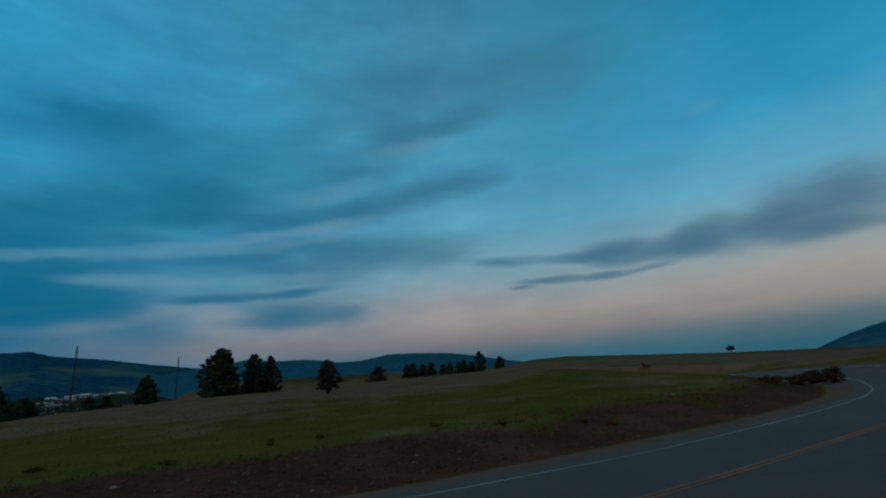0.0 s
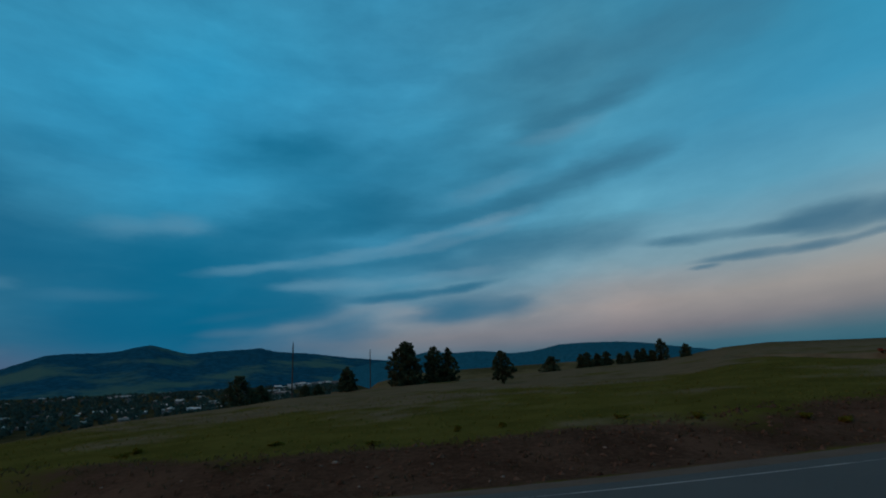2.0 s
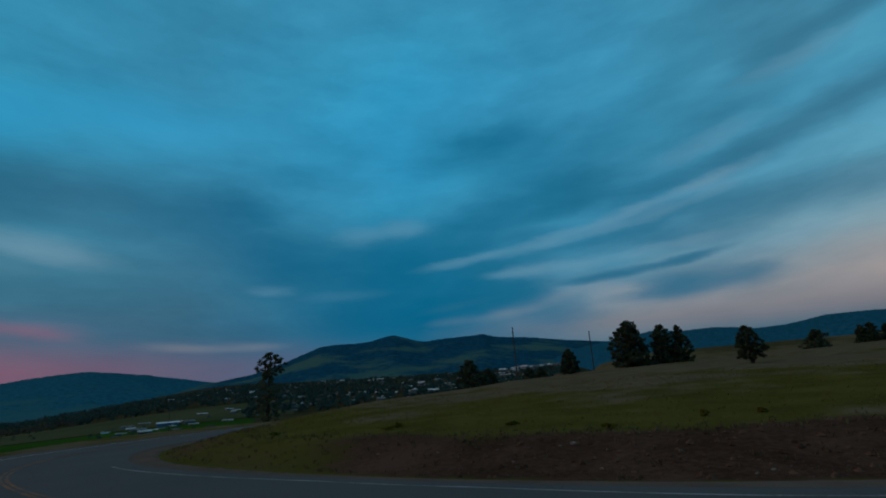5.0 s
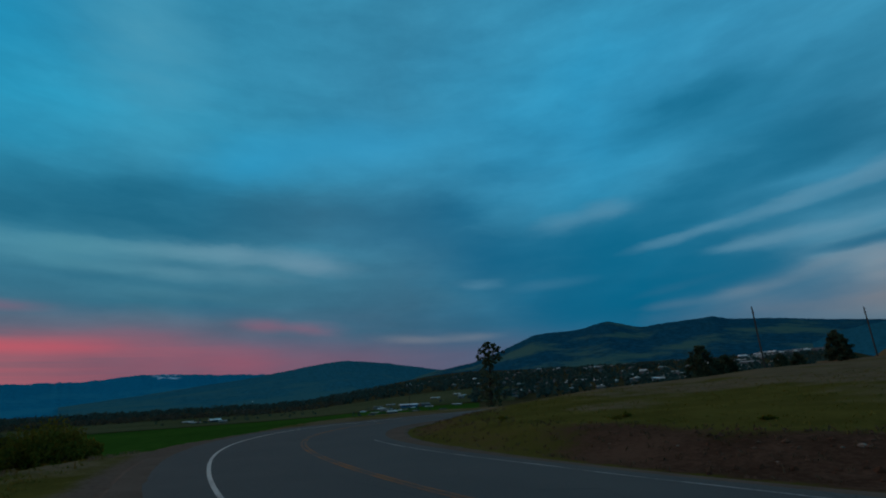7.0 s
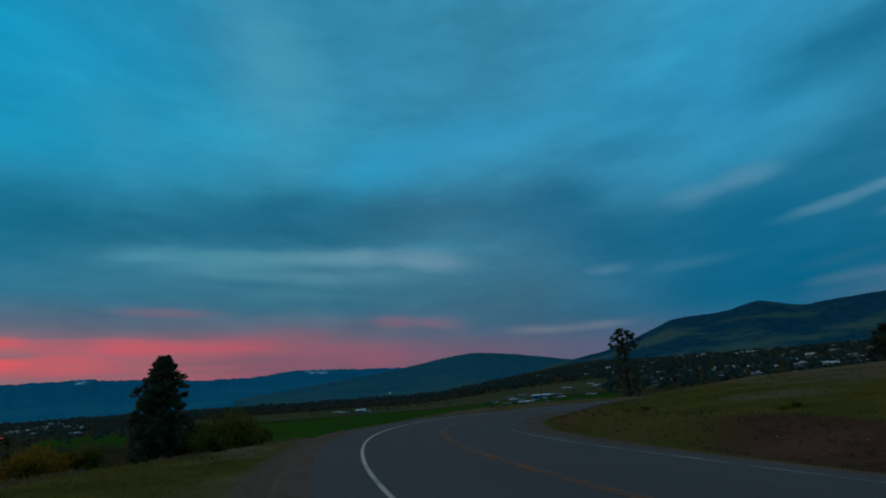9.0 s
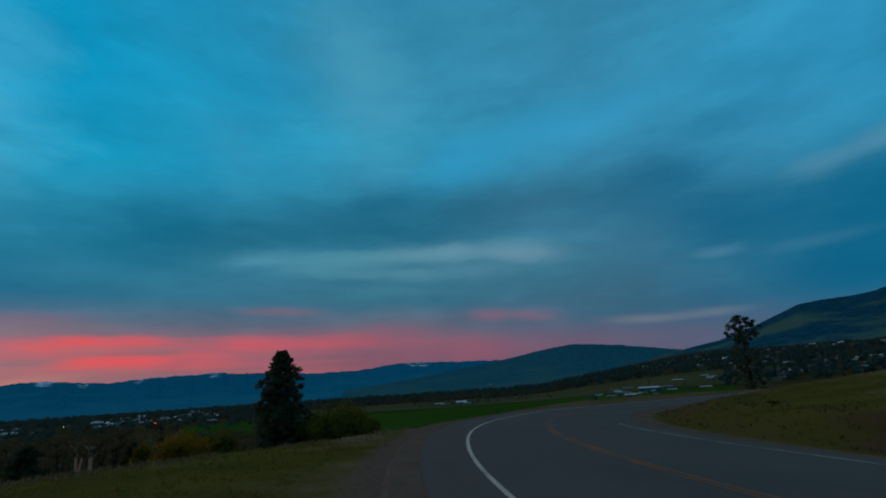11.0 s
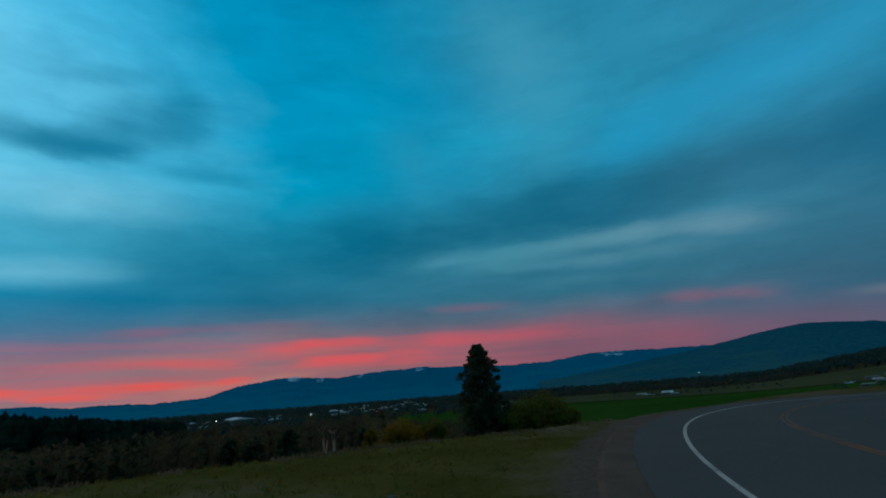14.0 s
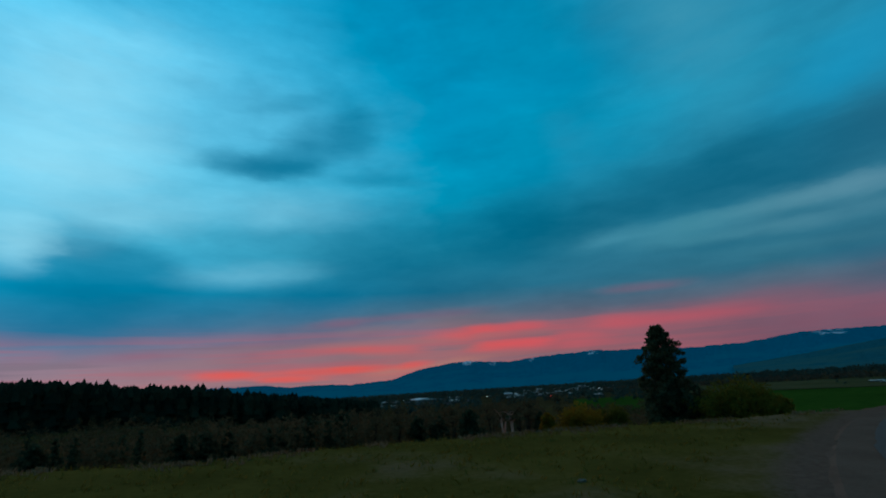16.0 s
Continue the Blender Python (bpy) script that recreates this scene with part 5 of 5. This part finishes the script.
# ------------------------------------------------------------------ town
def house(name, at, length, depth, wall_h, roof_h, roof_mat, label, turn, group, panes=True, wall_mat=None):
    owner = thing(name, at, label, "house", group, turn)
    bm = bmesh.new()
    box(bm, -length / 2, -depth / 2, -1.5, length / 2, depth / 2, wall_h)
    part("wall", bm, wall_mat or WALL_PALE, owner)
    o = 0.45
    x, y = length / 2 + o, depth / 2 + o
    v = [(-x, -y, wall_h - 0.15), (x, -y, wall_h - 0.15), (x, y, wall_h - 0.15), (-x, y, wall_h - 0.15), (-x, 0, wall_h + roof_h), (x, 0, wall_h + roof_h),
         (-x, -y, wall_h + 0.08), (x, -y, wall_h + 0.08), (x, y, wall_h + 0.08), (-x, y, wall_h + 0.08)]
    f = [(0, 3, 2, 1), (6, 7, 5, 4), (8, 9, 4, 5), (0, 1, 7, 6), (2, 3, 9, 8), (1, 2, 8, 5, 7), (3, 0, 6, 4, 9)]
    roof = mesh_object("roof", v, f, roof_mat, owner)
    bm = bmesh.new()
    box(bm, length * 0.22, -0.35, wall_h + roof_h * 0.55, length * 0.22 + 0.7, 0.35, wall_h + roof_h + 0.6, 0.03)
    part("chimney", bm, ROOF_DARK, roof)
    if panes:
        for sx in (-0.28, 0.05, 0.30):
            for sy in (-1, 1):
                bm = bmesh.new()
                box(bm, sx * length - 0.6, sy * (depth / 2 + 0.02) - 0.03, 0.9, sx * length + 0.6, sy * (depth / 2 + 0.02) + 0.03, 2.1)
                part("window", bm, PANE, owner)
        bm = bmesh.new()
        box(bm, -0.14 * length - 0.5, -depth / 2 - 0.06, 0.0, -0.14 * length + 0.5, -depth / 2, 2.1, 0.02)
        part("door", bm, ROOF_DARK, owner)
    return owner


random.seed(11)
away = (0, 0, -400)
MODELS = [house("house", away, 13, 8, 2.9, 2.0, ROOF_PALE, "small pale town house with a light roof", 0, "houses of the town"),
          house("house", away, 16, 9, 3.0, 2.4, ROOF_DARK, "pale town house with a dark roof", 0, "houses of the town"),
          house("house", away, 11, 8, 4.6, 2.2, ROOF_PALE, "two-storey pale town house", 0, "houses of the town"),
          house("house", away, 20, 7, 2.7, 1.2, ROOF_PALE, "long low pale house with a metal roof", 0, "houses of the town")]
SITES = [(35.5, 62.5, 480, 800, 60), (33.0, 48.0, 520, 900, 34), (34.5, 72.0, 800, 1400, 80), (62.0, 71.0, 420, 760, 14), (117, 150.1, 470, 760, 34), (66, 78, 900, 1300, 14)]
first = set()
for a0, a1, r0, r1, count in SITES:
    for _ in range(count):
        k = random.choice((0, 0, 1, 1, 2, 3))
        x, y, z = land(random.uniform(a0, a1), random.uniform(r0, r1))
        m = pose(x, y, z, 0, 0, random.uniform(0, 180)) @ Matrix.Scale(random.uniform(0.55, 0.95) * (1.0 if r0 < 700 else 1.25), 4)
        if k in first:
            copy_thing(MODELS[k], m)
        else:
            MODELS[k].matrix_basis = m
            first.add(k)

for bearing_deg, el, k, size in ((95.8, -1.85, 3, 0.55), (93.26, -1.95, 0, 0.55), (91.27, -1.2, 3, 0.7), (87.99, -1.2, 1, 0.6), (78.93, -1.8, 3, 0.38), (76.94, -1.75, 0, 0.5), (75.91, -1.85, 2, 0.35), (77.6, -1.6, 1, 0.4), (74.9, -1.95, 0, 0.3), (72.4, -1.45, 0, 0.45), (78.2, -2.25, 1, 0.3), (71.66, -1.7, 3, 0.45), (67.98, -0.95, 2, 0.55)):
    x, y, z = meet(bearing_deg, el, 150)
    copy_thing(MODELS[k], pose(x, y, z, 0, 0, bearing_deg + random.uniform(-25, 25)) @ Matrix.Scale(size, 4))

# the strip of buildings across the valley, and the huddle of sheds and huts at the field's corner
for k in range(40):
    f = (k + random.random()) / 40
    bearing_deg, el = 130.00 + (-11.40) * f, -1.26 + (0.17) * f + random.uniform(-0.35, 0.25)
    x, y, z = meet(bearing_deg, el, 250)
    copy_thing(MODELS[random.choice((0, 0, 3, 2))], pose(x, y, z, 0, 0, bearing_deg + random.uniform(-30, 30)) @ Matrix.Scale(random.uniform(0.45, 0.9) * math.hypot(x, y) / 600, 4))
for bearing_deg, el in ((77.7, -2.04), (76.7, -1.86), (75.8, -2.16), (74.5, -1.88), (73.1, -2.15), (72.1, -1.55), (70.1, -2.15), (68.5, -1.65), (75.9, -1.31), (77.3, -1.46), (91.6, -1.03), (96.5, -1.76), (94.0, -1.85)):
    x, y, z = meet(bearing_deg, el, 120)
    copy_thing(MODELS[random.choice((0, 1, 3, 3))], pose(x, y, z, 0, 0, bearing_deg + random.uniform(-25, 25)) @ Matrix.Scale(random.uniform(0.22, 0.36) * math.hypot(x, y) / 220, 4))

# the near end of the town, seen past the poles
for k in range(18):
    f = (k + random.random()) / 18
    bearing_deg, el = 39.11 + (-7.00) * f, 1.37 + (0.69) * f + random.uniform(-0.5, 0.55)
    x, y, z = meet(bearing_deg, el, 150)
    copy_thing(MODELS[random.choice((0, 1, 2, 3))], pose(x, y, z, 0, 0, bearing_deg + random.uniform(-40, 40)) @ Matrix.Scale(random.uniform(0.5, 0.75) * math.hypot(x, y) / 450, 4))

# the row of houses that looks over the hill's edge
for bearing_deg, el, k, size in ((47.2, -0.09, 0, 0.50), (46.1, -0.17, 2, 0.43), (43.8, 0.14, 1, 0.50), (50.0, 0.27, 0, 0.50), (55.3, -0.23, 3, 0.43), (60.1, -0.69, 0, 0.43), (61.9, -1.08, 3, 0.37), (67.8, -0.69, 3, 0.43), (66.6, -1.36, 0, 0.37), (65.9, -1.34, 1, 0.37), (53.7, 1.47, 3, 0.56), (52.7, 1.40, 0, 0.50), (39.2, 1.18, 3, 0.62), (38.2, 1.20, 1, 0.56), (37.4, 1.34, 0, 0.56), (36.3, 1.55, 3, 0.62), (34.0, 2.11, 0, 0.50), (33.3, 2.17, 2, 0.43), (34.9, 1.76, 1, 0.50), (44.9, 0.33, 0, 0.68), (43.8, 0.23, 3, 0.56), (38.1, 1.45, 0, 0.43), (36.3, 1.52, 3, 0.50), (34.9, 1.93, 2, 0.43), (49.6, -0.00, 0, 0.37), (46.7, 0.22, 2, 0.37)):
    x, y, z = meet(bearing_deg, el, 150)
    copy_thing(MODELS[k], pose(x, y, z, 0, 0, bearing_deg + random.uniform(-40, 40)) @ Matrix.Scale(size * math.hypot(x, y) / 420, 4))


def car(at, turn, paint, label):
    owner = thing("car", at, label, "car", "cars beside the sheds", turn)
    bm = bmesh.new()
    box(bm, -2.2, -0.85, 0.35, 2.2, 0.85, 0.95, 0.12)
    part("body", bm, paint, owner)
    bm = bmesh.new()
    box(bm, -1.3, -0.75, 0.9, 0.9, 0.75, 1.5, 0.18)
    part("cabin", bm, PANE, owner)
    bm = bmesh.new()
    box(bm, -1.1, -0.7, 1.48, 0.7, 0.7, 1.55, 0.03)
    part("roof", bm, paint, owner)
    for sx in (-1.35, 1.35):
        for sy in (-0.8, 0.8):
            bm = bmesh.new()
            bmesh.ops.create_cone(bm, cap_ends=True, segments=14, radius1=0.33, radius2=0.33, depth=0.22, matrix=pose(sx, sy, 0.33, 90))
            part("wheel", bm, POLE_WOOD, owner)


for k, (bearing_deg, el, tint) in enumerate(((79.0, -1.83, 0), (77.9, -2.24, 1), (77.1, -1.58, 0), (75.7, -1.84, 2), (73.5, -1.70, 0), (70.3, -1.17, 1))):
    car(meet(bearing_deg, el, 120), radians(bearing_deg + 25 * (k % 3)), (ROOF_WHITE, WALL_PALE, RUST)[tint], ("white parked car", "grey parked car", "dark red parked car")[tint] + " beside the sheds in the valley")

at = meet(73.9, -1.6, 150)
house("warehouse", at, 14, 7, 2.2, 0.8, ROOF_WHITE, "long shed with blue walls and a white roof", radians(80), "", True, BLUE_SHEET)
at = land(139.6, 560)
house("warehouse", at, 60, 20, 5.0, 1.6, ROOF_WHITE, "long white-roofed hall in the valley", radians(58), "")
at = land(130.0, 620)
house("warehouse", at, 30, 14, 4.5, 1.4, ROOF_WHITE, "white-roofed hall in the valley", radians(40), "")


def street_lamp(at, height, mat, label, head=0.9):
    owner = thing("street_lamp", at, label, "street lamp")
    tv, tf = [], []
    tube(tv, tf, [(0, 0, -0.5), (0, 0, height * 0.6), (0, 0, height)], [0.14, 0.11, 0.08], 8)
    mesh_object("pole", tv, tf, POLE_WOOD, owner)
    bm = bmesh.new()
    bmesh.ops.create_icosphere(bm, subdivisions=2, radius=head)
    bmesh.ops.scale(bm, vec=(1, 1, 0.6), verts=bm.verts)
    bmesh.ops.translate(bm, vec=(0, 0, height), verts=bm.verts)
    part("lamp_head", bm, mat, owner, "lit lamp")


for bearing_deg, el, r, mat, head in ((142.5, -2.5, 400, LAMP_WHITE, 0.3), (125.3, -1.49, 420, LAMP_RED, 0.8), (141.7, -1.1, 430, LAMP_WHITE, 0.26), (90.6, 0.0, 800, LAMP_WHITE, 0.24), (132.4, -1.15, 470, LAMP_WHITE, 0.22), (120.1, -0.95, 520, LAMP_WHITE, 0.22)):
    x, y, z = land(bearing_deg, r)
    street_lamp((x, y, z), reach((x, y, z), el), mat, "tall post with a red signal lamp" if mat is LAMP_RED else "street lamp with a lit white head", head)


# ------------------------------------------------------------------ poles and small things on the hill
def utility_pole(at, height, label, lean=0.0):
    owner = thing("utility_pole", at, label, "utility pole", "poles on the hilltop")
    tv, tf = [], []
    tube(tv, tf, [(0, 0, -0.6), (lean * 0.3, 0, height * 0.35), (lean * 0.7, 0, height * 0.7), (lean, 0, height)], [0.15, 0.13, 0.115, 0.10], 10)
    mesh_object("pole", tv, tf, POLE_WOOD, owner)
    bm = bmesh.new()
    bmesh.ops.create_cone(bm, cap_ends=True, segments=8, radius1=0.09, radius2=0.05, depth=0.3)
    bmesh.ops.translate(bm, vec=(lean, 0, height + 0.14), verts=bm.verts)
    part("insulator", bm, PANE, owner)
    bm = bmesh.new()
    box(bm, lean - 0.18, -0.05, height - 0.9, lean + 0.18, 0.05, height - 0.75, 0.01)
    part("bracket", bm, RUST, owner)


for bearing_deg, top, r, lean in ((37.1, 6.22, 98, 0.1), (28.7, 5.07, 122, 0.1)):
    at = land(bearing_deg, r)
    utility_pole(at, reach(at, top), "dark weathered wooden pole without wires", lean)
at = land(73.8, 250)
utility_pole(at, reach(at, 0.12), "dark wooden pole beside the blue shed")


def trailer(at, turn):
    owner = thing("farm_trailer", at, "low rusty flatbed trailer abandoned in dry grass", "trailer", turn=turn, scale=0.62)
    bm = bmesh.new()
    box(bm, -1.5, -0.7, 0.5, 1.5, 0.7, 0.68, 0.03)
    part("deck", bm, RUST, owner)
    bm = bmesh.new()
    box(bm, -1.5, -0.7, 0.68, -1.4, 0.7, 1.05, 0.02)
    part("headboard", bm, RUST, owner)
    bm = bmesh.new()
    box(bm, 1.5, -0.06, 0.5, 2.5, 0.06, 0.6, 0.01)
    part("drawbar", bm, RUST, owner)
    for sx in (-0.55, 0.55):
        for sy in (-0.75, 0.75):
            bm = bmesh.new()
            bmesh.ops.create_cone(bm, cap_ends=True, segments=16, radius1=0.32, radius2=0.32, depth=0.2, matrix=pose(sx, sy, 0.32, 90))
            part("wheel", bm, POLE_WOOD, owner)


trailer(meet(-21.3, 0.4, 30), radians(20))


def stone(at, size, seed):
    rng = random.Random(seed)
    bm = bmesh.new()
    bmesh.ops.create_icosphere(bm, subdivisions=2, radius=1.0)
    for v in bm.verts:
        v.co *= 1 + 0.35 * (noise.noise(v.co * 1.3 + Vector((seed, 0, 0))))
    bmesh.ops.scale(bm, vec=(size, size * rng.uniform(0.6, 0.9), size * rng.uniform(0.4, 0.6)), verts=bm.verts)
    ob = part("stone", bm, STONE)
    ob.location, ob.rotation_euler = (at[0], at[1], at[2] + size * 0.18), (0, 0, rng.uniform(0, 6.28))
    tagged(ob, "pale angular stone lying on the ground", "stone", "stones beside the road")


STONES = [(14.6, -9.38, 0.14), (31.1, -6.51, 0.22), (-9.3, -6.51, 0.12), (125.5, -10.12, 0.20), (27.7, -7.25, 0.10), (28.4, -8.92, 0.12), (32.5, -6.61, 0.12), (13.3, -9.01, 0.12), (45.7, -6.61, 0.1), (52.2, -6.24, 0.1), (2.8, -6.7, 0.14), (20.8, -7.44, 0.12), (-3.9, -6.14, 0.1), (37.5, -7.9, 0.1)]
for k, (bearing_deg, el, size) in enumerate(STONES):
    stone(meet(bearing_deg, el), size * 0.42, k + 1)


# ------------------------------------------------------------------ grass and weeds
def tufts(name, mat, label, seed, x, y, hmin, hmax, blades=5, lean=0.5, thin=0.012):
    rng = np.random.RandomState(seed)
    z = ground_height(x, y)
    verts, faces = [], []
    for px, py, pz in zip(x, y, z):
        for _ in range(blades):
            a, h = rng.uniform(0, 6.28), rng.uniform(hmin, hmax)
            l, w = rng.uniform(0.1, lean) * h, thin * rng.uniform(0.7, 1.6)
            bx, by = px + rng.normal(0, 0.06), py + rng.normal(0, 0.06)
            dx, dy = math.cos(a), math.sin(a)
            k = len(verts)
            verts.extend([(bx - dy * w, by + dx * w, pz - 0.02), (bx + dy * w, by - dx * w, pz - 0.02), (bx + dx * l * 0.4 + dy * w * 0.6, by + dy * l * 0.4 - dx * w * 0.6, pz + h * 0.65), (bx + dx * l, by + dy * l, pz + h)])
            faces.extend([(k, k + 1, k + 2), (k, k + 2, k + 3)])
    return tagged(mesh_object(name, verts, faces, mat), label, "grass", kind="stuff")


def spread(seed, count, az, rr, keep):
    rng = np.random.RandomState(seed)
    a, r = rng.uniform(az[0], az[1], count), np.sqrt(rng.uniform(rr[0] ** 2, rr[1] ** 2, count))
    x, y = polar(a, r)
    ok = keep(road_offset(x, y), a, r)
    return x[ok], y[ok]


tufts("verge_grass", GRASS, "dull green grass on the roadside verge", 301, *spread(1, 3000, (88, 200), (5, 24), lambda o, a, r: o < -7.3), 0.03, 0.11, 5, 1.6, 0.012)
# a fringe of dry stalks along the brink of the verge
rng = np.random.RandomState(61)
brink = rng.uniform(100, 186, 600)
brink_r = np.interp(brink, [99, 110, 124, 136.5, 149, 165, 177, 186], [27, 21.4, 18.5, 16.9, 15.5, 15.3, 17, 18]) + rng.normal(-0.2, 0.5, 600)
dense = wobble(brink, brink * 0, 2.5, 4) > -0.15
tufts("brink_stalks", DRY_GRASS, "dry straw stalks along the brink of the verge", 304, *[v[dense] for v in polar(brink, brink_r)], 0.04, 0.15, 6, 0.9, 0.012)
tufts("meadow_grass", GRASS, "olive grass of the hill meadow", 302, *spread(2, 6000, (-45, 80), (14, 60), lambda o, a, r: o > 9.0), 0.03, 0.12, 4, 1.6, 0.014)
tufts("bank_weeds", WEED, "brown dry weeds on the earth bank", 303, *spread(3, 5000, (-45, 85), (8, 40), lambda o, a, r: (o > 5.6) & (o < 11)), 0.03, 0.14, 4, 1.4, 0.014)


# a few low clumps of sagebrush along the lip of the bank
rng = random.Random(77)
for k in range(11):
    bearing_deg = -20 + k * 8.3 + rng.uniform(-4, 4)
    r = float(np.interp(bearing_deg, [-45, -37, -30, -10, 30, 43, 60, 70], [40, 34, 26, 19.5, 19, 21, 26, 34])) + rng.uniform(-2.0, 1.5)
    broadleaf("sagebrush", land(bearing_deg, r), rng.uniform(0.14, 0.28), rng.uniform(0.3, 0.6), "low olive sagebrush on the lip of the bank", 400 + k, WILLOW, stem=0.03, blobs=12, cards=30, leaf=0.045, category="bush", ragged=0.6, group="sagebrush along the bank")

at = meet(-32.0, -1.75, 12)
broadleaf("bush", at, 0.5, 1.3, "dark leafless brush at the end of the bank", 440, BARE, stem=0.03, blobs=30, cards=50, leaf=0.06, category="bush", ragged=0.7)
for k, (bearing_deg, el, tall, wide_by) in enumerate(((-35.5, -2.0, 0.9, 1.6), (-36.8, -2.1, 1.1, 1.5), (-34.2, -2.1, 0.7, 1.4))):
    broadleaf("bush", meet(bearing_deg, el, 12), tall, wide_by, "dull olive brush at the end of the bank", 450 + k, SCRUB, stem=0.03, blobs=34, cards=50, leaf=0.07, category="bush", ragged=0.7)


# ------------------------------------------------------------------ clods and rubble on the bank
def clods(name, mat, label, seed, x, y, low, high):
    rng = np.random.RandomState(seed)
    verts, faces = [], []
    for px, py, pz in zip(x, y, ground_height(x, y)):
        size, k = low + (high - low) * rng.random() ** 3, len(verts)
        for dx, dy, dz in ((1, 0, 0), (0, 1, 0), (-1, 0, 0), (0, -1, 0), (0.2, 0.1, 1), (0, 0, -0.6)):
            j = rng.uniform(0.6, 1.3, 3) * size
            verts.append((px + dx * j[0], py + dy * j[1], pz + dz * j[2] * 0.7))
        faces += [(k + a, k + (a + 1) % 4, k + 4) for a in range(4)] + [(k + (a + 1) % 4, k + a, k + 5) for a in range(4)]
    return tagged(mesh_object(name, verts, faces, mat), label, "soil", kind="stuff")


EARTH = mottled("loose_earth", (0.030, 0.015, 0.009), (0.105, 0.054, 0.034), 0.9, 9.0, 0.95, 0.4, 0.02)
clods("bank_rubble", EARTH, "reddish brown clods of earth on the bank", 77, *spread(9, 9000, (-30, 44), (10, 34), lambda o, a, r: (o > 5.5) & (o < 10.0)), 0.02, 0.13)
